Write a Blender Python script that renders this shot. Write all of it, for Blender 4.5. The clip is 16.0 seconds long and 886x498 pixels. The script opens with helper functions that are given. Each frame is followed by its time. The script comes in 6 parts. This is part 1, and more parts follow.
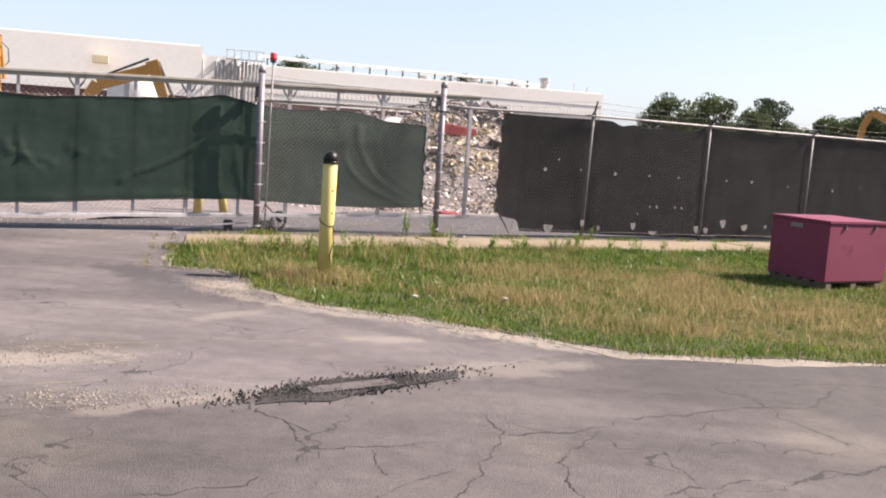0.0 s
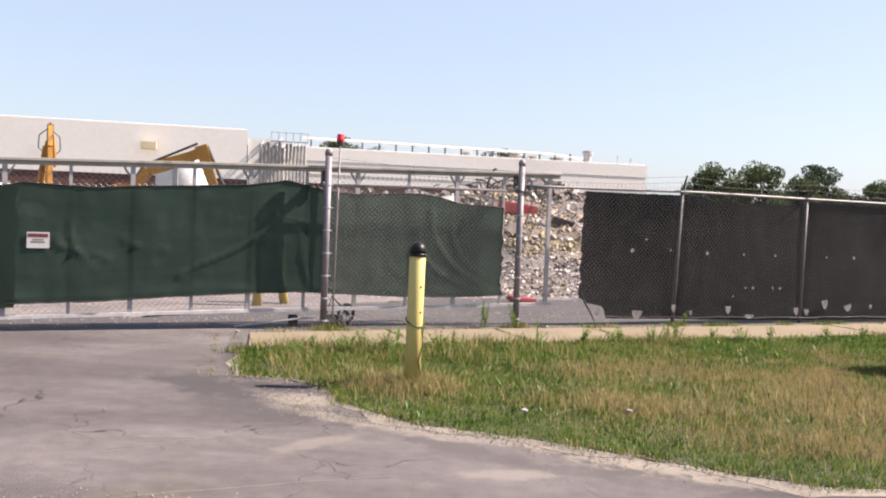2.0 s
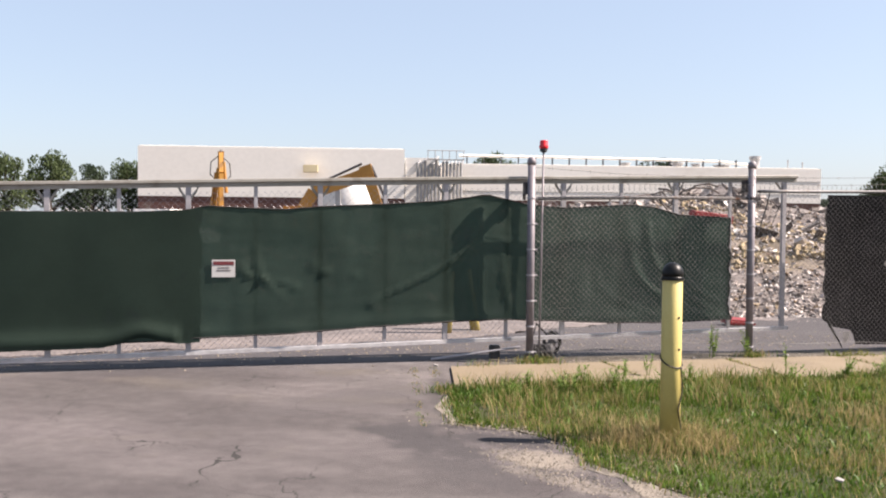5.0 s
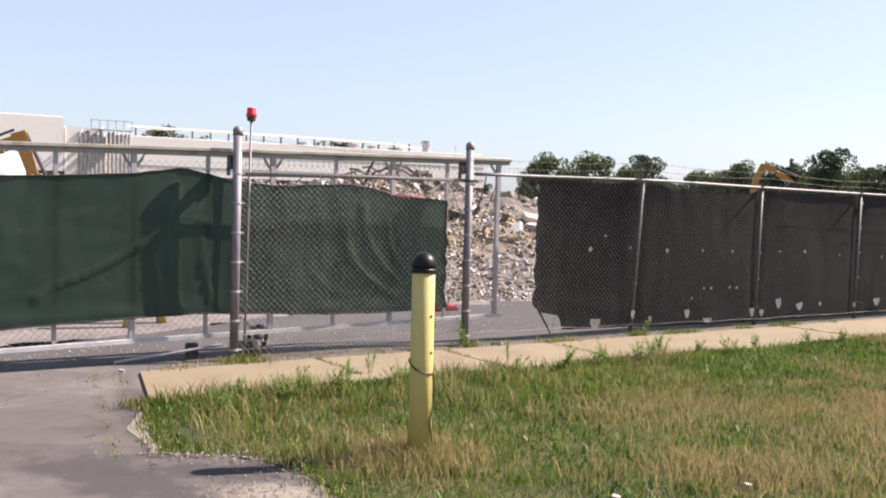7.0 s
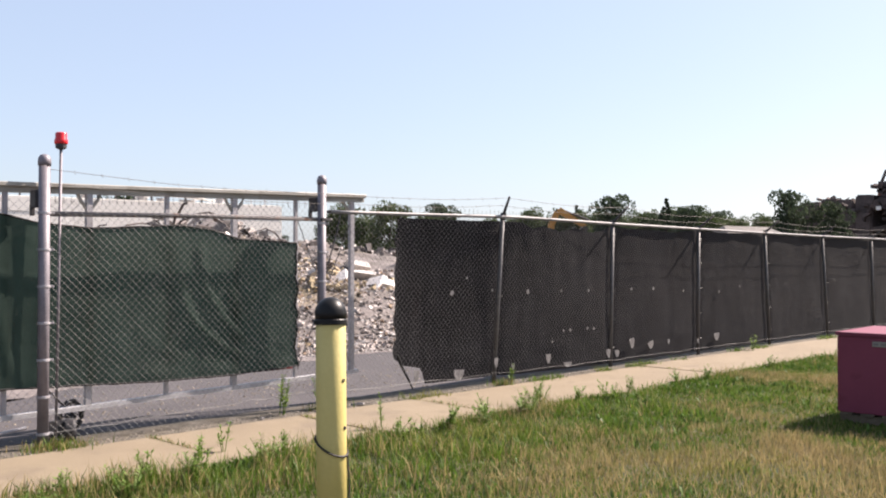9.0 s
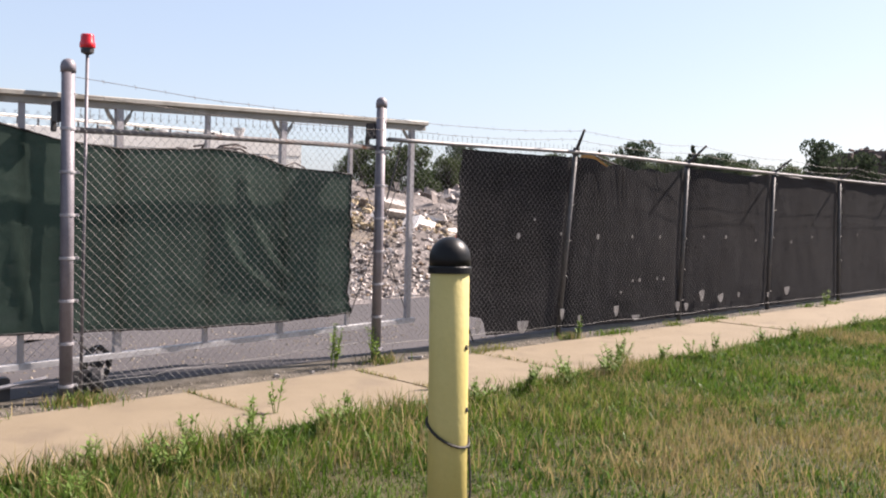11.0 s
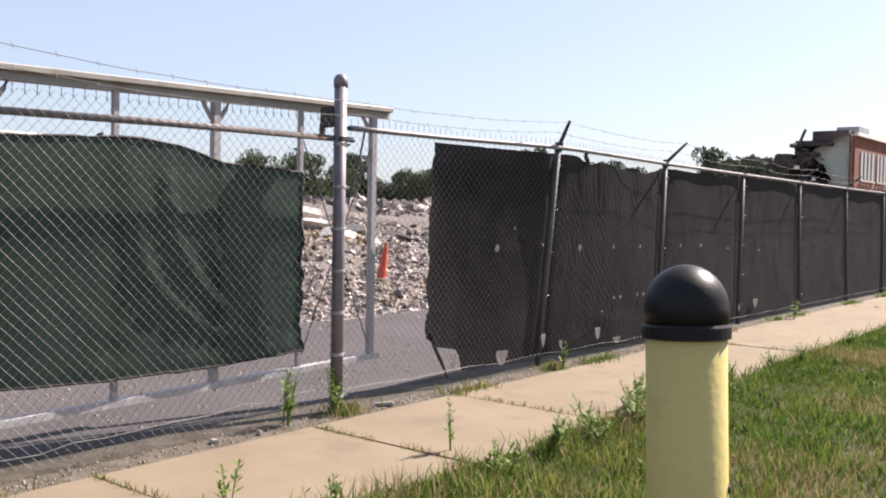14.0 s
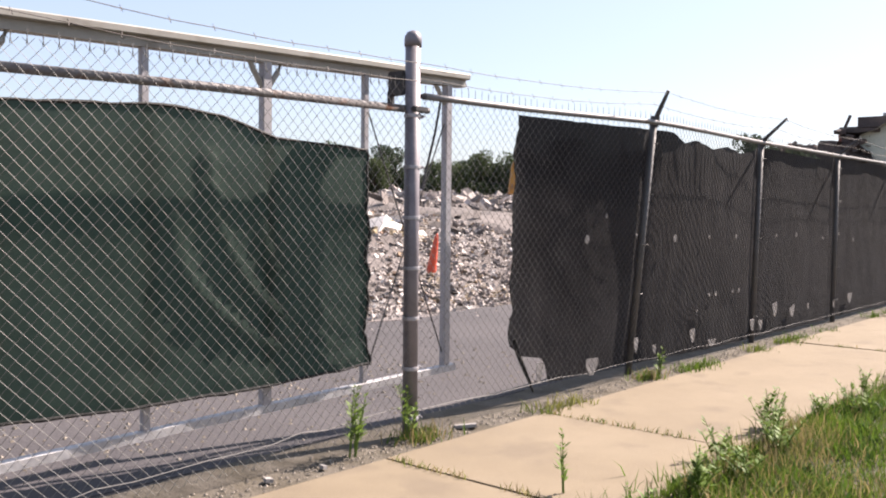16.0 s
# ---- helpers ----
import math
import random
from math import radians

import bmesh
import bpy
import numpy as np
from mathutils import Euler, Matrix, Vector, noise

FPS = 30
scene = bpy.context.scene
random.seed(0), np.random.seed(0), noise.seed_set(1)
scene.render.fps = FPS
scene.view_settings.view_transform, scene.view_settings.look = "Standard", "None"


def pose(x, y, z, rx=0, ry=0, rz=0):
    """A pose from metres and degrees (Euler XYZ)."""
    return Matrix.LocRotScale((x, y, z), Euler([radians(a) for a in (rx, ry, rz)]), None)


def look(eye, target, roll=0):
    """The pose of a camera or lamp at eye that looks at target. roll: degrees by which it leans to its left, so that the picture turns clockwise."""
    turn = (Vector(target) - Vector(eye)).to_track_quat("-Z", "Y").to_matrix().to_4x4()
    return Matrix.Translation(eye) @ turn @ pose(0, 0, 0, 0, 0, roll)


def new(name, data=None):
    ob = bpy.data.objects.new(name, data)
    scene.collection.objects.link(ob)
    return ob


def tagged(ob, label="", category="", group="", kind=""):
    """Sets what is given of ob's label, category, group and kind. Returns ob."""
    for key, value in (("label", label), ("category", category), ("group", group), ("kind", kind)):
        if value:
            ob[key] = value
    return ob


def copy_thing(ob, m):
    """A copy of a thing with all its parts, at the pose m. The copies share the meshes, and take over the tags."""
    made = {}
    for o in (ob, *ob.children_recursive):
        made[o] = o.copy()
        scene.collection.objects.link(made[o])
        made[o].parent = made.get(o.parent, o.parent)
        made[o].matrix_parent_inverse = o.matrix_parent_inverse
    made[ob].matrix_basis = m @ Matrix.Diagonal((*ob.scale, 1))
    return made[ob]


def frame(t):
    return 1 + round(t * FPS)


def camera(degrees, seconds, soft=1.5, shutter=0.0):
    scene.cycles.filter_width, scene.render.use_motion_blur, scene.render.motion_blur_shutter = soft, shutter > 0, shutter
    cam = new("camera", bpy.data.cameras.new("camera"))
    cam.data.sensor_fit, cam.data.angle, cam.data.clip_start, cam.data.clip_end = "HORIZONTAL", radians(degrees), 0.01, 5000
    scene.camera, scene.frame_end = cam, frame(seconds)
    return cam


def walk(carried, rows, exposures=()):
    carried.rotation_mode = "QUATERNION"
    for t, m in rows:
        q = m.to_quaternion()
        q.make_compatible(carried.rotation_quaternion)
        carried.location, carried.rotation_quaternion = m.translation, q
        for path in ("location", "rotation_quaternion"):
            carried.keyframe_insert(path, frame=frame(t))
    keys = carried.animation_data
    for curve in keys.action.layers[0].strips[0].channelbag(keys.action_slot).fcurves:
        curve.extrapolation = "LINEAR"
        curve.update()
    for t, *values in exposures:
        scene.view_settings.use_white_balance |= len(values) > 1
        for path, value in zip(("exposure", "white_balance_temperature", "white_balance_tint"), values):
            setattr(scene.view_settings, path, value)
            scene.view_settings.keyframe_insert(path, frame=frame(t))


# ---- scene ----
cam = camera(51.2, 16.0, soft=2.0)
PATH = [
    (0, (0.219, -0.109, 1.628), (0.105, 1.874, 1.388), 3.8),
    (0.5, (0.029, 0.228, 1.677), (-0.164, 2.211, 1.496), 3.7),
    (1, (-0.13, 0.471, 1.69), (-0.334, 2.458, 1.588), 2.7),
    (1.5, (-0.326, 0.749, 1.65), (-0.327, 2.748, 1.591), 3.0),
    (2, (-0.451, 1.079, 1.711), (-0.663, 3.066, 1.627), 2.3),
    (2.5, (-0.708, 1.323, 1.741), (-0.96, 3.307, 1.711), 2.1),
    (3, (-0.854, 1.513, 1.729), (-1.138, 3.493, 1.717), 1.7),
    (3.2, (-0.907, 1.614, 1.747), (-1.292, 3.577, 1.734), 1.5),
    (5.3, (-1.498, 2.616, 1.695), (-2.034, 4.541, 1.628), 0.5),
    (5.5, (-1.555, 2.749, 1.698), (-1.855, 4.726, 1.638), 1.0),
    (6, (-1.667, 3.066, 1.67), (-1.674, 5.064, 1.575), 1.7),
    (6.5, (-1.797, 3.352, 1.683), (-1.8, 5.349, 1.571), 1.8),
    (7, (-1.971, 3.615, 1.706), (-1.815, 5.607, 1.615), 1.7),
    (7.5, (-2.041, 3.976, 1.665), (-1.813, 5.961, 1.58), -0.3),
    (8, (-2.151, 4.245, 1.636), (-1.755, 6.205, 1.595), -1.1),
    (8.2, (-2.232, 4.397, 1.614), (-1.675, 6.317, 1.665), -0.9),
    (10.3, (-2.552, 5.912, 1.563), (-1.957, 7.819, 1.485), 0.8),
    (10.5, (-2.542, 6.023, 1.528), (-2.055, 7.961, 1.442), 1.1),
    (11, (-2.638, 6.325, 1.532), (-2.081, 8.243, 1.433), 1.6),
    (11.5, (-2.601, 6.605, 1.503), (-1.953, 8.493, 1.371), 1.4),
    (12, (-2.612, 6.933, 1.513), (-2.115, 8.868, 1.428), 0.7),
    (12.5, (-2.665, 7.287, 1.519), (-1.976, 9.165, 1.485), 1.3),
    (13, (-2.662, 7.632, 1.494), (-1.898, 9.48, 1.46), 1.7),
    (13.5, (-2.717, 8.0, 1.489), (-2.1, 9.902, 1.455), 1.3),
    (14, (-2.744, 8.295, 1.49), (-1.964, 10.135, 1.416), 1.1),
    (14.5, (-2.658, 8.623, 1.486), (-1.988, 10.507, 1.415), 0.3),
    (15, (-2.693, 8.941, 1.492), (-1.925, 10.787, 1.446), 0.9),
    (15.5, (-2.669, 9.226, 1.456), (-1.778, 11.016, 1.388), 1.2),
    (16, (-2.65, 9.51, 1.442), (-1.932, 11.375, 1.35), 0.6),
]
walk(cam, [(t, look(eye, target, roll)) for t, eye, target, roll in PATH], exposures=[(0, 1.72, 6600, 19), (1, 1.72, 6600, 19), (2.5, 1.6, 6600, 18), (5.5, 1.58, 6600, 17), (7, 1.63, 6550, 18), (8.2, 1.62, 6550, 18), (10.5, 1.57, 6500, 19), (12, 1.58, 6500, 19), (13.5, 1.53, 6500, 19), (14.5, 1.6, 6500, 19), (16, 1.7, 6550, 19)])

# ---- daylight ----
SUN_AZ, SUN_EL = 77.0, 44.0          # degrees clockwise from +y, degrees above the horizon
world = bpy.data.worlds.new("sky_world")
scene.world = world
world.use_nodes = True
wn = world.node_tree
sky = wn.nodes.new("ShaderNodeTexSky")
sky.sky_type = "NISHITA"
sky.sun_disc = False
sky.sun_elevation, sky.sun_rotation = radians(SUN_EL), radians(SUN_AZ)
sky.air_density, sky.dust_density, sky.ozone_density = 1.0, 1.3, 1.0
wn.nodes["Background"].inputs["Strength"].default_value = 0.066
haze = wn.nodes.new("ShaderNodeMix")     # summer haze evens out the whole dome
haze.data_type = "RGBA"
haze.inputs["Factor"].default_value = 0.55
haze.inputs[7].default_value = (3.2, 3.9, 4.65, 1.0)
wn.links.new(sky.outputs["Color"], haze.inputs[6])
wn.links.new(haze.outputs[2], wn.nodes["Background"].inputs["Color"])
sun = new("sun", bpy.data.lights.new("sun", "SUN"))
sun.data.energy, sun.data.angle, sun.data.color = 5.0, radians(0.53), (1.0, 0.91, 0.79)
sun_way = Vector((math.sin(radians(SUN_AZ)) * math.cos(radians(SUN_EL)), math.cos(radians(SUN_AZ)) * math.cos(radians(SUN_EL)), math.sin(radians(SUN_EL))))
sun.matrix_world = look(sun_way * 60, (0, 0, 0))


# ---- materials ----
def mat(name, a, b, scale=3.0, rough=0.8, metal=0.0, fine=60.0, fine_mix=0.3, bump=0.15, bump_scale=None, island=0.0, clear=0.0, spec=0.5,
        stain=None, stain_scale=0.6, stain_at=0.55, stain_soft=0.12, thin=0.0, mid=0.0):
    """A procedural surface: two colours mixed by a broad noise, a fine grain over it, stains with their own shape, and a bump."""
    m = bpy.data.materials.new(name)
    m.use_nodes = True
    t = m.node_tree
    bsdf = t.nodes["Principled BSDF"]
    geo = t.nodes.new("ShaderNodeNewGeometry")

    def noise_of(sc, detail=4.0):
        n = t.nodes.new("ShaderNodeTexNoise")
        n.inputs["Scale"].default_value, n.inputs["Detail"].default_value = sc, detail
        t.links.new(geo.outputs["Position"], n.inputs["Vector"])
        return n.outputs["Fac"]

    def ramp(fac, lo, hi):
        r = t.nodes.new("ShaderNodeMapRange")
        r.inputs["From Min"].default_value, r.inputs["From Max"].default_value = lo, hi
        t.links.new(fac, r.inputs["Value"])
        return r.outputs["Result"]

    def mix(fac, x, y, mode="MIX"):
        n = t.nodes.new("ShaderNodeMix")
        n.data_type, n.blend_type = "RGBA", mode
        for sock, v in ((n.inputs["Factor"], fac), (n.inputs[6], x), (n.inputs[7], y)):
            if isinstance(v, (int, float)):
                sock.default_value = v
            elif isinstance(v, tuple):
                sock.default_value = (*v, 1.0)
            else:
                t.links.new(v, sock)
        return n.outputs[2]

    colour = mix(ramp(noise_of(scale), 0.35, 0.65), a, b)
    if stain:
        colour = mix(ramp(noise_of(stain_scale, 6.0), stain_at, stain_at + stain_soft), colour, stain)
    if mid:
        shade = mix(1.0, colour, (0.6, 0.59, 0.6), "MULTIPLY")
        colour = mix(mid, colour, mix(ramp(noise_of(7.0, 8.0), 0.35, 0.65), shade, colour))
    grain = ramp(noise_of(fine, 2.0), 0.3, 0.7)
    dark = mix(1.0, colour, (0.55, 0.55, 0.55), "MULTIPLY")
    colour = mix(fine_mix, colour, mix(grain, dark, colour))
    if island:
        hsv = t.nodes.new("ShaderNodeHueSaturation")
        t.links.new(colour, hsv.inputs["Color"])
        t.links.new(ramp(geo.outputs["Random Per Island"], 0.0, 1.0), hsv.inputs["Value"])
        vr = t.nodes.new("ShaderNodeMapRange")
        vr.inputs["To Min"].default_value, vr.inputs["To Max"].default_value = 1.0 - island, 1.0 + island
        t.links.new(geo.outputs["Random Per Island"], vr.inputs["Value"])
        t.links.new(vr.outputs["Result"], hsv.inputs["Value"])
        colour = hsv.outputs["Color"]
    t.links.new(colour, bsdf.inputs["Base Color"])
    bsdf.inputs["Roughness"].default_value, bsdf.inputs["Metallic"].default_value = rough, metal
    bsdf.inputs["Specular IOR Level"].default_value = spec
    if bump:
        bn = t.nodes.new("ShaderNodeBump")
        bn.inputs["Strength"].default_value, bn.inputs["Distance"].default_value = bump, 0.02
        t.links.new(noise_of(bump_scale or fine, 3.0), bn.inputs["Height"])
        t.links.new(bn.outputs["Normal"], bsdf.inputs["Normal"])
    if thin:
        tl = t.nodes.new("ShaderNodeBsdfTranslucent")
        t.links.new(colour, tl.inputs["Color"])
        mt = t.nodes.new("ShaderNodeMixShader")
        mt.inputs[0].default_value = thin
        t.links.new(bsdf.outputs[0], mt.inputs[1])
        t.links.new(tl.outputs[0], mt.inputs[2])
        t.links.new(mt.outputs[0], t.nodes["Material Output"].inputs["Surface"])
    if clear:
        lit = t.nodes["Material Output"].inputs["Surface"].links[0].from_socket
        tr = t.nodes.new("ShaderNodeBsdfTransparent")
        ms = t.nodes.new("ShaderNodeMixShader")
        ms.inputs[0].default_value = clear
        t.links.new(lit, ms.inputs[1])
        t.links.new(tr.outputs[0], ms.inputs[2])
        t.links.new(ms.outputs[0], t.nodes["Material Output"].inputs["Surface"])
    return m


# soft-edged washes of sand and dark tar on the pavement: (x, y, turn, half length, half width, colour, amount)
SAND_TONE, TAR_TONE = (0.195, 0.17, 0.15), (0.045, 0.041, 0.043)
ZONES = [(-3.87, 11.27, -72, 1.6, 0.17, (0.062, 0.055, 0.054), 0.85), (-2.86, 9.45, -15, 0.5, 0.3, (0.048, 0.043, 0.045), 0.85), (-3.42, 9.25, -40, 1.1, 0.36, TAR_TONE, 0.85), (-2.9, 8.5, -35, 0.7, 0.3, (0.06, 0.054, 0.055), 0.7), (-0.95, 7.68, -32, 0.8, 0.26, (0.07, 0.062, 0.062), 0.8), (-2.06, 5.56, 35, 0.14, 0.07, TAR_TONE, 0.9),
         (-2.7, 5.68, 32, 0.75, 0.2, SAND_TONE, 0.8), (-3.5, 5.3, 36, 0.9, 0.2, SAND_TONE, 0.6), (-2.0, 7.55, 52, 0.5, 0.14, SAND_TONE, 0.45), (-0.6, 7.08, 8, 0.45, 0.14, SAND_TONE, 0.6),
         (0.35, 6.45, 30, 0.85, 0.3, SAND_TONE, 0.45), (-1.65, 4.92, 40, 0.65, 0.13, SAND_TONE, 0.45), (-2.5, 8.95, -35, 0.45, 0.26, (0.22, 0.19, 0.158), 0.85), (-2.2, 8.42, -30, 0.6, 0.14, SAND_TONE, 0.7), (-1.2, 8.1, -18, 0.9, 0.24, SAND_TONE, 0.85),
         (0.3, 7.62, -24, 0.95, 0.3, (0.23, 0.198, 0.165), 0.9), (1.2, 7.28, 6, 0.7, 0.12, SAND_TONE, 0.7), (3.0, 7.52, 12, 1.4, 0.12, SAND_TONE, 0.6), (-4.6, 10.6, 60, 1.3, 0.5, (0.085, 0.076, 0.077), 0.5)]


def asphalt_mat(name, a, b, crack_scale, crack_width, rough=0.9):
    """Worn asphalt: aggregate, broad pale wear, and thin crooked cracks."""
    m = mat(name, a, b, 0.5, rough, fine=115.0, fine_mix=1.0, bump=0.55, bump_scale=150.0, stain=(0.15, 0.13, 0.115), stain_scale=0.6, stain_at=0.56, stain_soft=0.12, spec=0.3, mid=0.45)
    t = m.node_tree
    bsdf = t.nodes["Principled BSDF"]
    old = bsdf.inputs["Base Color"].links[0].from_socket
    geo = t.nodes.new("ShaderNodeNewGeometry")
    worn = t.nodes.new("ShaderNodeTexNoise")
    worn.inputs["Scale"].default_value, worn.inputs["Detail"].default_value, worn.inputs["Roughness"].default_value = 0.42, 9.0, 0.62
    stretch = t.nodes.new("ShaderNodeMapping")
    stretch.inputs["Rotation"].default_value, stretch.inputs["Scale"].default_value = (0, 0, -0.45), (0.55, 1.5, 1.0)
    t.links.new(geo.outputs["Position"], stretch.inputs["Vector"])
    t.links.new(stretch.outputs["Vector"], worn.inputs["Vector"])
    spread = t.nodes.new("ShaderNodeMapRange")
    spread.inputs["From Min"].default_value, spread.inputs["From Max"].default_value = 0.42, 0.6
    spread.inputs["To Min"].default_value, spread.inputs["To Max"].default_value = 0.72, 1.18
    t.links.new(worn.outputs["Fac"], spread.inputs["Value"])
    scaled = t.nodes.new("ShaderNodeVectorMath")
    scaled.operation = "SCALE"
    t.links.new(old, scaled.inputs[0])
    t.links.new(spread.outputs["Result"], scaled.inputs["Scale"])
    old = scaled.outputs[0]
    rag = t.nodes.new("ShaderNodeTexNoise")
    rag.inputs["Scale"].default_value, rag.inputs["Detail"].default_value, rag.inputs["Roughness"].default_value = 3.2, 8.0, 0.68
    t.links.new(geo.outputs["Position"], rag.inputs["Vector"])
    for zx, zy, turn, half_l, half_w, tone, amount in ZONES:
        place = t.nodes.new("ShaderNodeMapping")
        place.vector_type = "TEXTURE"
        place.inputs["Location"].default_value, place.inputs["Rotation"].default_value, place.inputs["Scale"].default_value = (zx, zy, 0), (0, 0, radians(turn)), (half_l, half_w, 1)
        t.links.new(geo.outputs["Position"], place.inputs["Vector"])
        reach = t.nodes.new("ShaderNodeVectorMath")
        reach.operation = "LENGTH"
        t.links.new(place.outputs["Vector"], reach.inputs[0])
        uneven = t.nodes.new("ShaderNodeMath")
        uneven.operation = "MULTIPLY_ADD"
        uneven.inputs[1].default_value = 2.6
        t.links.new(rag.outputs["Fac"], uneven.inputs[0])
        t.links.new(reach.outputs["Value"], uneven.inputs[2])
        fall = t.nodes.new("ShaderNodeMapRange")
        fall.interpolation_type = "SMOOTHSTEP"
        fall.inputs["From Min"].default_value, fall.inputs["From Max"].default_value = 2.35, 1.75
        fall.inputs["To Min"].default_value, fall.inputs["To Max"].default_value = 0.0, amount
        t.links.new(uneven.outputs[0], fall.inputs["Value"])
        wash = t.nodes.new("ShaderNodeMix")
        wash.data_type = "RGBA"
        t.links.new(fall.outputs["Result"], wash.inputs["Factor"])
        t.links.new(old, wash.inputs[6])
        wash.inputs[7].default_value = (*tone, 1)
        old = wash.outputs[2]
    wob = t.nodes.new("ShaderNodeTexNoise")
    wob.inputs["Scale"].default_value, wob.inputs["Detail"].default_value = 2.2, 5.0
    t.links.new(geo.outputs["Position"], wob.inputs["Vector"])
    add = t.nodes.new("ShaderNodeVectorMath")
    add.operation = "MULTIPLY_ADD"
    add.inputs[1].default_value = (0.9, 0.9, 0.0)
    t.links.new(wob.outputs["Color"], add.inputs[0])
    t.links.new(geo.outputs["Position"], add.inputs[2])
    vor = t.nodes.new("ShaderNodeTexVoronoi")
    vor.feature = "DISTANCE_TO_EDGE"
    vor.inputs["Scale"].default_value = crack_scale
    t.links.new(add.outputs[0], vor.inputs["Vector"])
    thick = t.nodes.new("ShaderNodeTexNoise")
    thick.inputs["Scale"].default_value = 1.1
    t.links.new(geo.outputs["Position"], thick.inputs["Vector"])
    wid = t.nodes.new("ShaderNodeMapRange")
    wid.inputs["From Min"].default_value, wid.inputs["From Max"].default_value = 0.42, 0.62
    wid.inputs["To Min"].default_value, wid.inputs["To Max"].default_value = 0.0005, crack_width
    t.links.new(thick.outputs["Fac"], wid.inputs["Value"])
    less = t.nodes.new("ShaderNodeMath")
    less.operation = "LESS_THAN"
    t.links.new(vor.outputs["Distance"], less.inputs[0])
    t.links.new(wid.outputs["Result"], less.inputs[1])
    mix = t.nodes.new("ShaderNodeMix")
    mix.data_type = "RGBA"
    t.links.new(less.outputs[0], mix.inputs["Factor"])
    t.links.new(old, mix.inputs[6])
    mix.inputs[7].default_value = (0.03, 0.028, 0.027, 1)
    t.links.new(mix.outputs[2], bsdf.inputs["Base Color"])
    return m


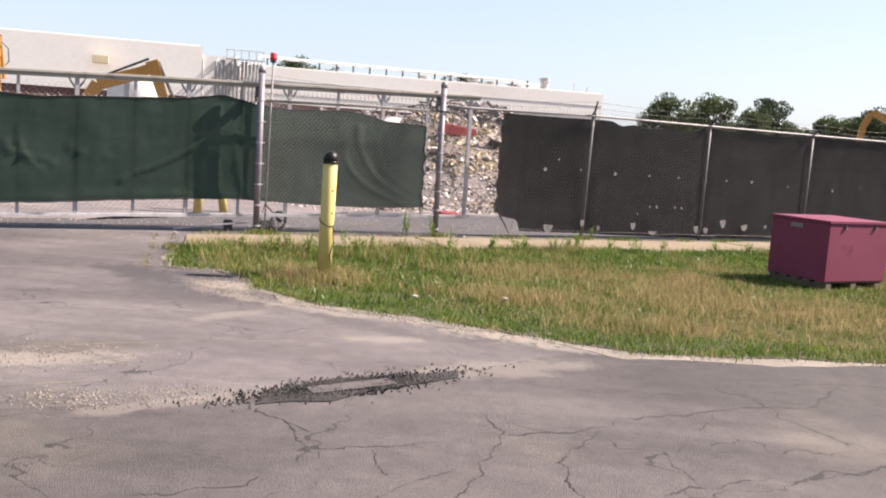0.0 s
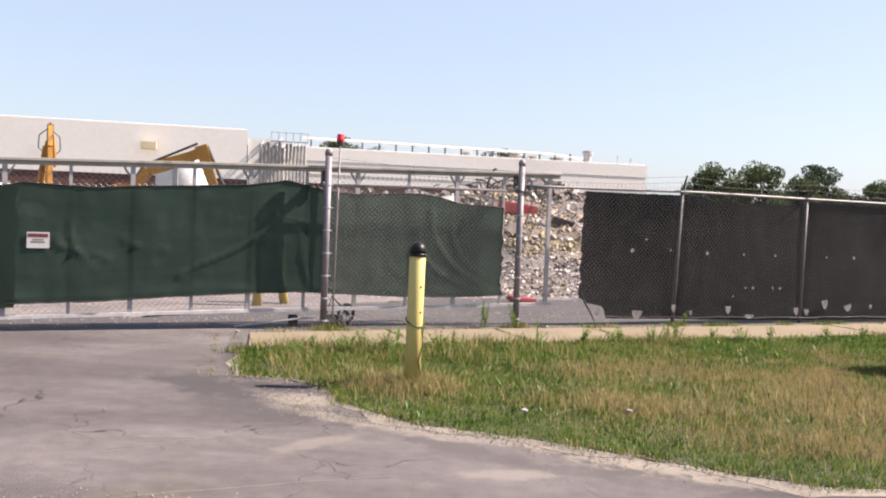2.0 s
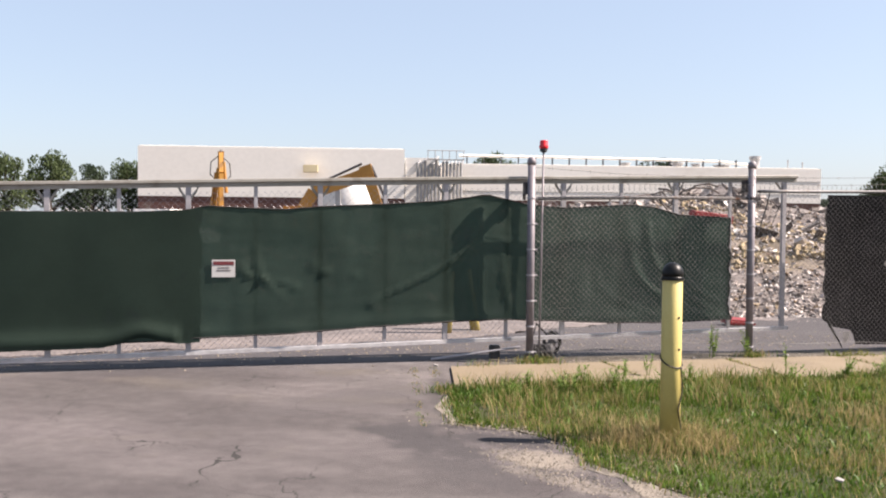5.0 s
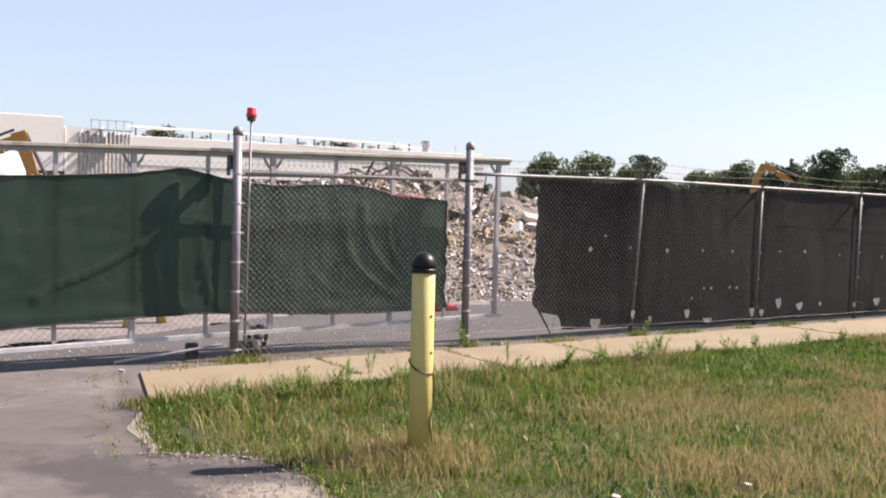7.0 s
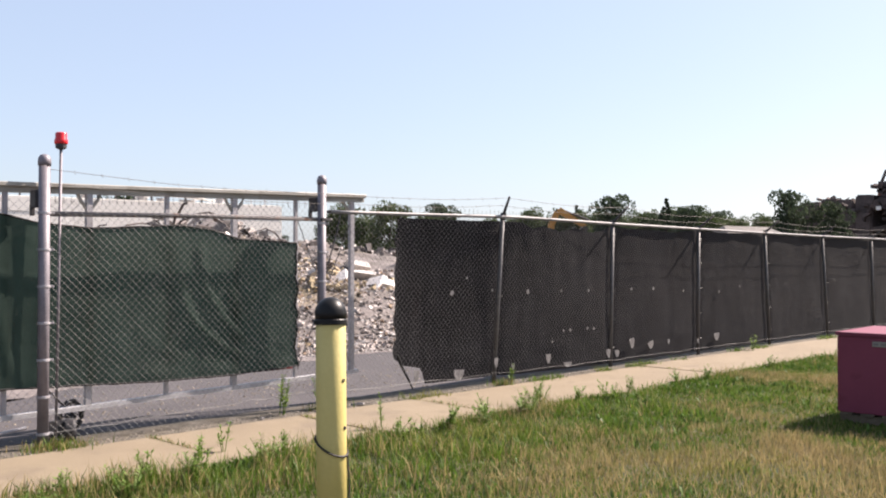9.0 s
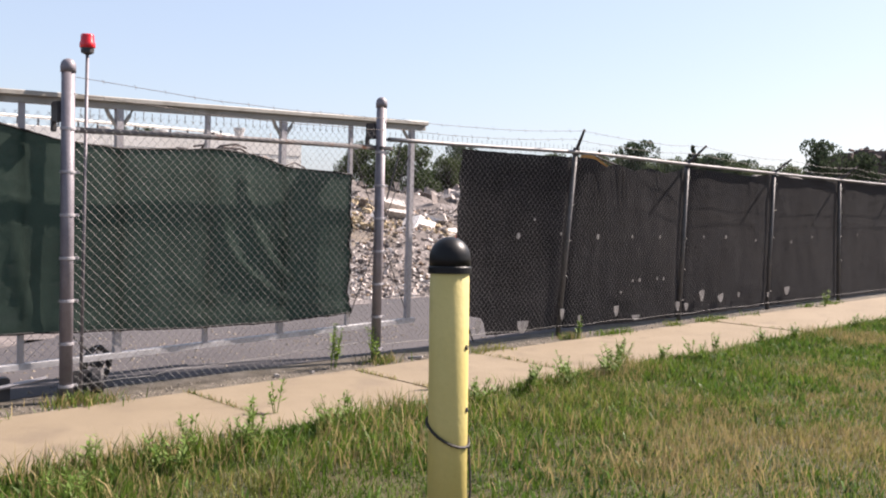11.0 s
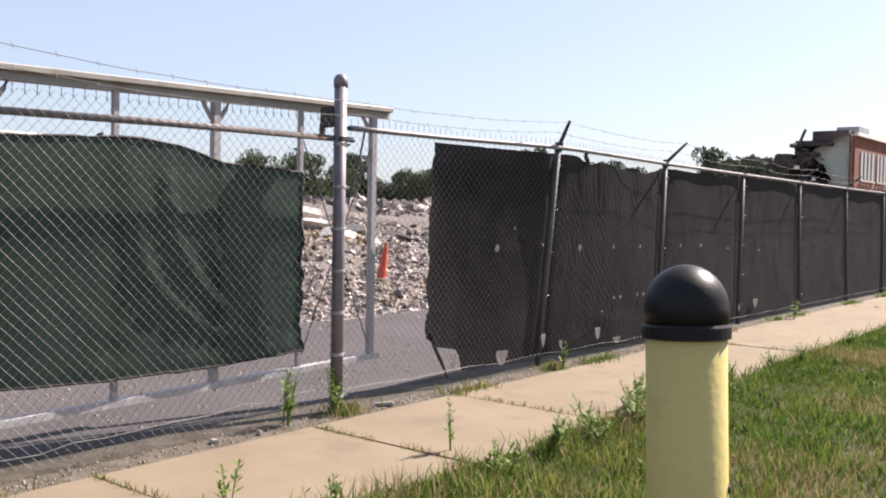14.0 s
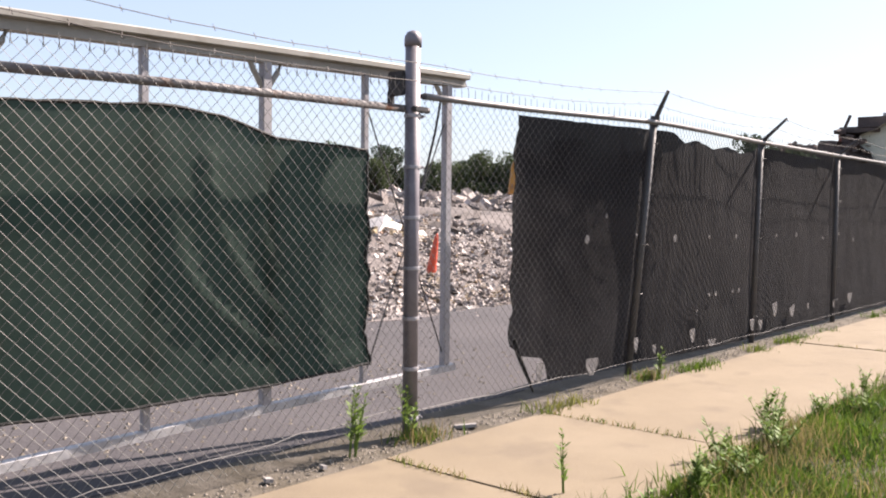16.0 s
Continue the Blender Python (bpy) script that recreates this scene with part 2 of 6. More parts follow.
M = {
    "asphalt_road": asphalt_mat("asphalt_road", (0.09127, 0.07971, 0.07833), (0.1134, 0.1013, 0.09794), 0.5, 0.0045),
    "asphalt_drive": asphalt_mat("asphalt_drive", (0.1177, 0.1025, 0.1034), (0.165, 0.1463, 0.1441), 0.75, 0.0042),
    # yard asphalt: shade behind the gate screens is put into this dark colour
    "asphalt_yard_shaded": mat("asphalt_yard_shaded", (0.04289, 0.0376, 0.04107), (0.06027, 0.0531, 0.0559), 0.6, 0.9, fine=40, fine_mix=0.6, bump=0.3),
    "tar": mat("tar", (0.012, 0.0102, 0.0092), (0.03, 0.0258, 0.023), 6.0, 0.85, fine=110, fine_mix=0.8, bump=0.6),
    "earth": mat("earth", (0.0822, 0.0647, 0.0431), (0.116, 0.0948, 0.069), 0.9, 0.95, fine=70, fine_mix=0.6, bump=0.4),
    "litter_soil": mat("litter_soil", (0.075, 0.06, 0.038), (0.13, 0.11, 0.085), 5.0, 0.95, fine=90, fine_mix=0.6, bump=0.5, mid=0.6),
    "sand": mat("sand", (0.27, 0.233, 0.19), (0.205, 0.178, 0.148), 2.0, 0.95, fine=110, fine_mix=0.6, bump=0.5, mid=0.5),
    "pebble": mat("pebble", (0.24, 0.205, 0.165), (0.16, 0.14, 0.118), 4.0, 0.9, fine=60, fine_mix=0.3, bump=0, island=0.45),
    "soil": mat("soil", (0.02485, 0.0343, 0.006636), (0.06083, 0.04977, 0.01659), 0.9, 0.95, fine=55, fine_mix=0.6, bump=0.5),
    "concrete": mat("concrete", (0.172, 0.134, 0.087), (0.196, 0.155, 0.103), 1.2, 0.9, fine=140, fine_mix=0.3, bump=0.2, stain=(0.153, 0.119, 0.08), stain_scale=2.2, stain_at=0.56, island=0.03, mid=0.14),
    "kerb": mat("kerb", (0.1817, 0.1598, 0.1357), (0.1323, 0.1162, 0.1018), 4.0, 0.95, fine=90, fine_mix=0.5, bump=0.5, mid=0.5),
    "galvanised": mat("galvanised", (0.3, 0.285, 0.3), (0.36, 0.345, 0.36), 8.0, 0.55, 0.25, fine=70, fine_mix=0.3, bump=0.05),
    "post_paint": mat("post_paint", (0.15, 0.135, 0.152), (0.19, 0.172, 0.19), 9.0, 0.55, 0.2, fine=60, fine_mix=0.3, bump=0.05),
    "post_dark": mat("post_dark", (0.0826, 0.0805, 0.0826), (0.1106, 0.1078, 0.1106), 9.0, 0.55, 0.2, fine=60, fine_mix=0.35, bump=0.05),
    "rusty_rail": mat("rusty_rail", (0.134, 0.122, 0.122), (0.174, 0.162, 0.158), 7.0, 0.65, 0.15, fine=60, fine_mix=0.4, bump=0.1, stain=(0.118, 0.0474, 0.0237), stain_scale=7.0, stain_at=0.58),
    "wire": mat("wire", (0.115, 0.112, 0.11), (0.15, 0.147, 0.14), 5.0, 0.5, 0.35, fine=40, fine_mix=0.2, bump=0),
    "old_wire": mat("old_wire", (0.115, 0.108, 0.105), (0.15, 0.143, 0.138), 5.0, 0.6, 0.2, fine=40, fine_mix=0.2, bump=0),
    "barbed": mat("barbed", (0.0787, 0.0688, 0.0639), (0.108, 0.0981, 0.0936), 5.0, 0.7, 0.4, fine=40, fine_mix=0.3, bump=0),
    "beam": mat("beam", (0.269, 0.253, 0.221), (0.316, 0.3, 0.269), 3.0, 0.55, 0.1, fine=40, fine_mix=0.2, bump=0.03, stain=(0.205, 0.186, 0.158), stain_scale=5),
    "pale_rail": mat("pale_rail", (0.5, 0.485, 0.49), (0.38, 0.365, 0.37), 9.0, 0.6, 0.1, fine=40, fine_mix=0.3, bump=0.05),
    "dark_metal": mat("dark_metal", (0.03, 0.03, 0.035), (0.06, 0.055, 0.055), 9.0, 0.6, 0.3, fine=60, fine_mix=0.3, bump=0.1),
    "green_cloth": mat("green_cloth", (0.036, 0.0625, 0.0475), (0.0425, 0.0735, 0.0565), 2.0, 0.75, fine=160, fine_mix=0.5, bump=0.25, clear=0.006, thin=0.64, stain=(0.038, 0.062, 0.052), stain_scale=2.6, stain_at=0.64, spec=0.3),
    "black_cloth": mat("black_cloth", (0.0205, 0.0184, 0.0196), (0.0285, 0.0262, 0.0278), 1.5, 0.8, thin=0.45, fine=160, fine_mix=0.5, bump=0.3, clear=0.006, stain=(0.031, 0.0288, 0.0302), stain_scale=1.4, stain_at=0.6, spec=0.07),
    "hem": mat("hem", (0.004, 0.0042, 0.004), (0.007, 0.007, 0.0065), 6.0, 0.8, fine=80, fine_mix=0.3, bump=0.2),
    "yellow": mat("yellow", (0.449, 0.3663, 0.116), (0.473, 0.396, 0.1408), 3.0, 0.55, fine=50, fine_mix=0.12, bump=0.08, stain=(0.333, 0.2643, 0.07728), stain_scale=4.0, stain_at=0.66),
    "cap": mat("cap", (0.0042, 0.004, 0.0042), (0.007, 0.0068, 0.007), 5.0, 0.42, spec=0.22, fine=60, fine_mix=0.3, bump=0.03),
    "strap": mat("strap", (0.00861, 0.00647, 0.00517), (0.0172, 0.013, 0.00861), 20.0, 0.7, fine=60, fine_mix=0.3, bump=0),
    "red_lens": mat("red_lens", (0.495, 0.0108, 0.018), (0.585, 0.018, 0.027), 8.0, 0.25, fine=30, fine_mix=0.1, bump=0),
    "maroon": mat("maroon", (0.14, 0.027, 0.052), (0.16, 0.033, 0.061), 1.6, 0.6, fine=30, fine_mix=0.12, bump=0.05, stain=(0.1017, 0.01926, 0.03598), stain_scale=3.0, stain_at=0.62, spec=0.25),
    "wood": mat("wood", (0.147, 0.116, 0.0822), (0.103, 0.0822, 0.0604), 7.0, 0.9, fine=50, fine_mix=0.4, bump=0.3),
    "plate": mat("plate", (0.216, 0.203, 0.181), (0.181, 0.172, 0.156), 20.0, 0.6, fine=40, fine_mix=0.3, bump=0),
    "white_sign": mat("white_sign", (0.447, 0.435, 0.423), (0.411, 0.399, 0.387), 6.0, 0.5, fine=40, fine_mix=0.1, bump=0),
    "sign_red": mat("sign_red", (0.13, 0.0216, 0.0259), (0.112, 0.0194, 0.0216), 6.0, 0.5, fine=40, fine_mix=0.1, bump=0),
    "sign_ink": mat("sign_ink", (0.107, 0.0948, 0.0948), (0.13, 0.116, 0.116), 6.0, 0.6, fine=40, fine_mix=0.1, bump=0),
    # litter, and the pale pieces that stand in for holes in the black screen
    "paper": mat("paper", (0.316, 0.296, 0.284), (0.205, 0.19, 0.182), 14.0, 0.85, fine=50, fine_mix=0.4, bump=0.1),
    "white_wall": mat("white_wall", (0.79, 0.745, 0.69), (0.82, 0.78, 0.725), 0.06, 0.85, fine=2.0, fine_mix=0.12, bump=0, stain=(0.72, 0.675, 0.62), stain_scale=0.09, stain_at=0.6),
    "band": mat("band", (0.112, 0.0517, 0.0431), (0.138, 0.069, 0.0561), 0.5, 0.9, fine=3.0, fine_mix=0.4, bump=0, stain=(0.172, 0.13, 0.112), stain_scale=0.35, stain_at=0.6),
    "pipe": mat("pipe", (0.268, 0.259, 0.246), (0.216, 0.207, 0.198), 1.0, 0.5, 0.3, fine=6, fine_mix=0.3, bump=0),
    "duct": mat("duct", (0.4, 0.395, 0.39), (0.27, 0.265, 0.27), 1.5, 0.5, 0.2, fine=6, fine_mix=0.3, bump=0),
    "digger": mat("digger", (0.338, 0.157, 0.0212), (0.374, 0.188, 0.0303), 1.4, 0.5, fine=12, fine_mix=0.3, bump=0, stain=(0.2, 0.103, 0.0303), stain_scale=1.2, stain_at=0.58),
    "track": mat("track", (0.0216, 0.0186, 0.016), (0.0431, 0.0367, 0.0302), 4, 0.8, fine=20, fine_mix=0.4, bump=0.2),
    "cab_glass": mat("cab_glass", (0.013, 0.0151, 0.0172), (0.0216, 0.0237, 0.0259), 2, 0.1, fine=10, fine_mix=0.1, bump=0),
    "tank": mat("tank", (0.684, 0.675, 0.658), (0.633, 0.625, 0.607), 0.8, 0.5, fine=6, fine_mix=0.15, bump=0),
    "rubble_bed": mat("rubble_bed", (0.167, 0.143, 0.134), (0.111, 0.0924, 0.0829), 1.2, 0.95, fine=9, fine_mix=0.8, bump=1.0, bump_scale=9, stain=(0.157, 0.116, 0.0555), stain_scale=0.25, stain_at=0.56),
    "rubble_pale": mat("rubble_pale", (0.4, 0.355, 0.33), (0.28, 0.236, 0.215), 1.5, 0.9, fine=14, fine_mix=0.4, bump=0.3, island=0.55),
    "rubble_dark": mat("rubble_dark", (0.0837, 0.069, 0.0641), (0.138, 0.114, 0.103), 1.5, 0.9, fine=14, fine_mix=0.4, bump=0.3, island=0.5),
    "rubble_clay": mat("rubble_clay", (0.187, 0.118, 0.0837), (0.207, 0.152, 0.0885), 1.5, 0.9, fine=14, fine_mix=0.4, bump=0.3, island=0.45),
    "red_scrap": mat("red_scrap", (0.216, 0.0151, 0.0172), (0.172, 0.013, 0.0151), 3, 0.6, fine=14, fine_mix=0.2, bump=0.1),
    "orange": mat("orange", (0.542, 0.0702, 0.0224), (0.51, 0.0574, 0.0191), 5, 0.55, fine=30, fine_mix=0.1, bump=0),
    "brick": mat("brick", (0.2, 0.0695, 0.0453), (0.242, 0.094, 0.0634), 0.8, 0.9, fine=6, fine_mix=0.35, bump=0),
    "pale_wall": mat("pale_wall", (0.165, 0.1463, 0.1246), (0.1335, 0.1211, 0.1064), 0.3, 0.9, fine=4, fine_mix=0.3, bump=0),
    "torn": mat("torn", (0.066, 0.052, 0.05), (0.125, 0.092, 0.083), 0.5, 0.95, fine=4, fine_mix=0.6, bump=0.4, bump_scale=4, island=0.28),
    "rubble_ground": mat("rubble_ground", (0.2, 0.17, 0.16), (0.13, 0.112, 0.108), 1.2, 0.95, fine=18, fine_mix=0.7, bump=0.6, bump_scale=18, mid=0.6),
    "rail_grey": mat("rail_grey", (0.17, 0.163, 0.165), (0.22, 0.212, 0.214), 6.0, 0.55, 0.25, fine=50, fine_mix=0.4, bump=0.05, stain=(0.12, 0.085, 0.065), stain_scale=5.0, stain_at=0.62),
    "cream": mat("cream", (0.66, 0.56, 0.36), (0.6, 0.5, 0.32), 1.0, 0.7, fine=8, fine_mix=0.2, bump=0),
    "rubble_white": mat("rubble_white", (0.62, 0.58, 0.55), (0.5, 0.46, 0.43), 1.5, 0.8, fine=14, fine_mix=0.3, bump=0.2, island=0.4),
    "rubble_ochre": mat("rubble_ochre", (0.3, 0.235, 0.14), (0.24, 0.185, 0.115), 1.5, 0.9, fine=14, fine_mix=0.4, bump=0.3, island=0.4),
    "plaster": mat("plaster", (0.52, 0.53, 0.46), (0.4, 0.41, 0.35), 0.35, 0.9, fine=5, fine_mix=0.3, bump=0, stain=(0.26, 0.25, 0.21), stain_scale=0.5),
    "window": mat("window", (0.392, 0.392, 0.392), (0.316, 0.322, 0.329), 0.6, 0.3, fine=4, fine_mix=0.2, bump=0),
    "roofing": mat("roofing", (0.13, 0.116, 0.107), (0.103, 0.0948, 0.0909), 0.5, 0.9, fine=5, fine_mix=0.3, bump=0),
    "bark": mat("bark", (0.0388, 0.028, 0.0194), (0.0561, 0.0431, 0.0302), 2, 0.95, fine=20, fine_mix=0.5, bump=0.4),
    "leaf": mat("leaf", (0.0471, 0.07042, 0.02705), (0.07277, 0.09504, 0.03864), 0.12, 0.7, fine=1.2, fine_mix=0.3, bump=0, island=0.45, spec=0.25, thin=0.3),
    "leaf_dark": mat("leaf_dark", (0.03312, 0.05161, 0.02898), (0.04968, 0.06704, 0.03671), 0.12, 0.75, fine=1.2, fine_mix=0.3, bump=0, island=0.4, spec=0.2, thin=0.3),
    "weed": mat("weed", (0.105, 0.17, 0.028), (0.14, 0.21, 0.042), 5, 0.6, fine=40, fine_mix=0.2, bump=0, island=0.25, spec=0.3, thin=0.35),
    "grass": mat("grass", (0.066, 0.118, 0.014), (0.105, 0.162, 0.022), 1.3, 0.55, fine=25, fine_mix=0.25, bump=0, island=0.42, stain=(0.2337, 0.1986, 0.06048), stain_scale=0.5, stain_at=0.55, stain_soft=0.16, spec=0.25, thin=0.38),
    "clover": mat("clover", (0.06, 0.115, 0.018), (0.085, 0.15, 0.026), 2.0, 0.5, fine=30, fine_mix=0.3, bump=0, island=0.55, spec=0.35, thin=0.3),
    "straw": mat("straw", (0.325, 0.25, 0.1187), (0.25, 0.2, 0.0875), 3, 0.7, fine=25, fine_mix=0.3, bump=0, island=0.35, spec=0.25, thin=0.35),
}


for cloth_name, weight in (("black_cloth", 0.1), ("green_cloth", 0.05)):     # woven plastic shines softly when seen along its face
    woven = M[cloth_name].node_tree.nodes["Principled BSDF"]
    woven.inputs["Sheen Weight"].default_value, woven.inputs["Sheen Roughness"].default_value = weight, 0.4


# ---- builders ----
P0, FENCE = Vector((-3.385, 13.47, 0)), 28.5    # foot of the first gate post, bearing of the fence line
FM = pose(P0.x, P0.y, 0, 0, 0, FENCE)


def fp(s, d, z=0.0):
    """A place given along and across the fence line."""
    return FM @ Vector((s, d, z))


def thing(name, m, label="", category="", group="", kind=""):
    ob = new(name)
    ob.matrix_basis = m
    ob.empty_display_size = 0.1
    return tagged(ob, label, category, group, kind)


def part(name, bm, material, parent, label="", smooth=False):
    me = bpy.data.meshes.new(name)
    bm.to_mesh(me)
    bm.free()
    me.materials.append(M[material])
    if smooth:
        me.polygons.foreach_set("use_smooth", [True] * len(me.polygons))
    ob = new(name, me)
    ob.parent = parent
    return tagged(ob, label)


def solid(name, bm, material, m=None, label="", category="", group="", kind="", smooth=False):
    ob = part(name, bm, material, None, "", smooth)
    if m is not None:
        ob.matrix_basis = m
    return tagged(ob, label, category, group, kind)


def raw(name, verts, faces, material, parent=None):
    me = bpy.data.meshes.new(name)
    me.from_pydata(verts, [], faces)
    me.materials.append(M[material])
    ob = new(name, me)
    ob.parent = parent
    return ob


def box(bm, centre, size, turn=None, bevel=0.0):
    b2 = bmesh.new()
    bmesh.ops.create_cube(b2, size=1.0)
    bmesh.ops.scale(b2, vec=size, verts=b2.verts)
    if bevel:
        bmesh.ops.bevel(b2, geom=b2.edges[:], offset=bevel, segments=2, affect="EDGES")
    m = Matrix.Translation(centre) @ (turn or Matrix.Identity(4))
    bmesh.ops.transform(b2, matrix=m, verts=b2.verts)
    me = bpy.data.meshes.new("tmp")
    b2.to_mesh(me)
    b2.free()
    bm.from_mesh(me)
    bpy.data.meshes.remove(me)
    return bm


def tube(bm, pts, r, n=8, ends=True):
    """A round bar along points; r is one radius or one for each point."""
    pts = [Vector(p) for p in pts]
    rs = r if isinstance(r, (list, tuple)) else [r] * len(pts)
    rings = []
    for i, p in enumerate(pts):
        way = (pts[min(i + 1, len(pts) - 1)] - pts[max(i - 1, 0)]).normalized()
        side = way.cross(Vector((0, 0, 1)) if abs(way.z) < 0.9 else Vector((1, 0, 0))).normalized()
        up = side.cross(way)
        rings.append([bm.verts.new(p + rs[i] * (math.cos(a) * side + math.sin(a) * up)) for a in (2 * math.pi * k / n for k in range(n))])
    for lo, hi in zip(rings, rings[1:]):
        for k in range(n):
            bm.faces.new((lo[k], lo[(k + 1) % n], hi[(k + 1) % n], hi[k]))
    if ends:
        bm.faces.new(rings[0][::-1])
        bm.faces.new(rings[-1])
    return bm


def turned(bm, profile, n=20):
    """A body of revolution about z from (radius, height) pairs."""
    rings = [[bm.verts.new((max(r, 0.0005) * math.cos(2 * math.pi * k / n), max(r, 0.0005) * math.sin(2 * math.pi * k / n), z)) for k in range(n)] for r, z in profile]
    for lo, hi in zip(rings, rings[1:]):
        for k in range(n):
            bm.faces.new((lo[k], lo[(k + 1) % n], hi[(k + 1) % n], hi[k]))
    bm.faces.new(rings[0][::-1])
    bm.faces.new(rings[-1])
    return bm


def slab(bm, outline, low, high):
    top = [bm.verts.new((p[0], p[1], high)) for p in outline]
    bot = [bm.verts.new((p[0], p[1], low)) for p in outline]
    face = bm.faces.new(top)
    for i in range(len(outline)):
        j = (i + 1) % len(outline)
        bm.faces.new((top[i], bot[i], bot[j], top[j]))
    bmesh.ops.triangulate(bm, faces=[face])
    bmesh.ops.recalc_face_normals(bm, faces=bm.faces[:])
    return bm


def jittered(outline, step, amount, seed):
    """The outline cut into short steps, each pushed a little to and fro."""
    out = []
    for (ax, ay), (bx, by) in zip(outline, outline[1:] + outline[:1]):
        n = max(1, int(math.hypot(bx - ax, by - ay) / step))
        for k in range(n):
            x, y = ax + (bx - ax) * k / n, ay + (by - ay) * k / n
            out.append((x + amount * noise.noise((x * 3.1, y * 3.1, seed)), y + amount * noise.noise((x * 3.1, y * 3.1, seed + 7.5))))
    return out


def sway(s, z, seed=0.0):
    return noise.noise((s * 1.7, z * 1.7, seed))


# ---- ground ----
ground = solid("ground", slab(bmesh.new(), [(-900, -300), (900, -300), (900, 1200), (-900, 1200)], -0.6, -0.03), "earth", label="bare dusty earth reaching out to the tree line", category="ground", kind="structure")
edge = [(-60, -16), (-12, 1.2), (-2.4, 4.62), (-1.1, 5.2), (0.9, 7.1), (3.56, 7.55), (8, 8.8), (20, 13.2), (37, 20.8), (60, 31)]
near_edge = jittered(edge, 0.35, 0.07, 3.0)
near_edge = [p for p in near_edge if p[1] > edge[0][1] - 1][:int(len(near_edge) * 0.999)]
road_bm = bmesh.new()
kept = [near_edge[0]]
for p in near_edge[1:]:
    if p[0] > kept[-1][0] + 0.02:
        kept.append(p)
far_row = [road_bm.verts.new((x, y, 0.0015)) for x, y in kept]
low_row = [road_bm.verts.new((x, y, -0.1)) for x, y in kept]
near_row = [road_bm.verts.new((x, -25, 0.0015)) for x, y in kept]
for k in range(len(kept) - 1):
    road_bm.faces.new((near_row[k], near_row[k + 1], far_row[k + 1], far_row[k]))
    road_bm.faces.new((far_row[k], far_row[k + 1], low_row[k + 1], low_row[k]))
solid("road", road_bm, "asphalt_road", label="worn grey asphalt road with crooked hairline cracks", category="road", kind="structure")
drive_line = [(-60, -15.9), (-60, -24.9), (59, -24.9), (59, 20.9), tuple(fp(60, -3)[:2]), tuple(fp(60, 6.5)[:2]), tuple(fp(-45, 6.5)[:2])]
solid("driveway", slab(bmesh.new(), drive_line, -0.12, 0.0), "asphalt_drive", label="patched asphalt driveway running under the sliding gate", category="driveway", kind="structure")

# yard sheet whose dark colour carries the shade inside the fence
solid("yard", slab(bmesh.new(), jittered([tuple(fp(-44, 0.36)[:2]), tuple(fp(59, 0.36)[:2]), tuple(fp(59, 6.4)[:2]), tuple(fp(-44, 6.4)[:2])], 0.4, 0.04, 7.0), -0.05, 0.004), "asphalt_yard_shaded", label="dusty asphalt of the yard, darkened for the shade inside the gate", category="yard", kind="structure")

# pale trodden rubble ground behind the gate
solid("rubble_ground", slab(bmesh.new(), jittered(jittered([tuple(fp(a, b)[:2]) for a, b in ((-20, 1.3), (-6, 1.6), (-2.6, 1.75), (-0.4, 2.3), (1.2, 3.2), (3.0, 3.9), (8, 4.2), (8, 6.3), (-20, 6.3))], 0.5, 0.5, 4.0), 0.12, 0.15, 9.0), -0.05, 0.009), "rubble_ground", label="pale pinkish ground of crushed rubble in the yard", category="yard", kind="structure")
GRASS = [tuple(fp(-1.42, -1.72)[:2]), tuple(fp(-1.54, -2.4)[:2]), tuple(fp(-1.66, -3.2)[:2]), tuple(fp(-1.22, -3.5)[:2]), tuple(fp(-0.98, -3.95)[:2]), tuple(fp(-1.08, -4.6)[:2]), (-1.35, 8.3), (-0.38, 8.0), (0.42, 7.72), (0.97, 7.46), (1.4, 7.28), (2.26, 7.4), (3.56, 7.66), (8, 8.95), (20, 13.4), (37, 20.9), tuple(fp(48, -1.7)[:2])]
sand_line = jittered(jittered(GRASS, 0.3, 0.10, 11.0), 0.06, 0.05, 3.0)
cx, cy = 6.0, 12.0
border = []
for x, y in sand_line:
    away = Vector((x - cx, y - cy)).normalized()
    wide = 0.0 + 0.26 * max(0.0, noise.noise((x * 0.9, y * 0.9, 4.0)) + 0.3)
    border.append((x + away.x * wide, y + away.y * wide - (0.1 if y < 9.5 else 0)))
solid("verge_border", slab(bmesh.new(), border, -0.1, 0.0032), "sand", label="washed-out sandy edge between grass and asphalt", category="verge", kind="structure")
solid("lawn_soil", slab(bmesh.new(), jittered(GRASS, 0.25, 0.12, 2.0), -0.1, 0.008), "soil", label="uneven turf of green and dried grass", category="lawn", kind="structure")
solid("fence_strip", slab(bmesh.new(), jittered([tuple(fp(-1.0, -0.4)[:2]), tuple(fp(50, -0.4)[:2]), tuple(fp(50, 0.3)[:2]), tuple(fp(2.0, 0.33)[:2]), tuple(fp(-0.35, 0.3)[:2])], 0.3, 0.08, 5.0), -0.1, 0.012), "litter_soil", label="gritty strip of broken concrete under the fence", category="verge", kind="structure")


# pothole with crumbled tar
hole = thing("pothole", pose(-0.62, 5.62, 0.0, 0, 0, 40), "crumbled pothole of dark broken tar in the pavement", "pothole", kind="structure")
ring = jittered([(-0.75, -0.1), (-0.3, -0.19), (0.2, -0.15), (0.75, -0.05), (0.9, 0.08), (0.45, 0.16), (0.0, 0.2), (-0.5, 0.14)], 0.05, 0.09, 21.0)
part("broken_tar", slab(bmesh.new(), ring, -0.02, 0.010), "tar", hole)
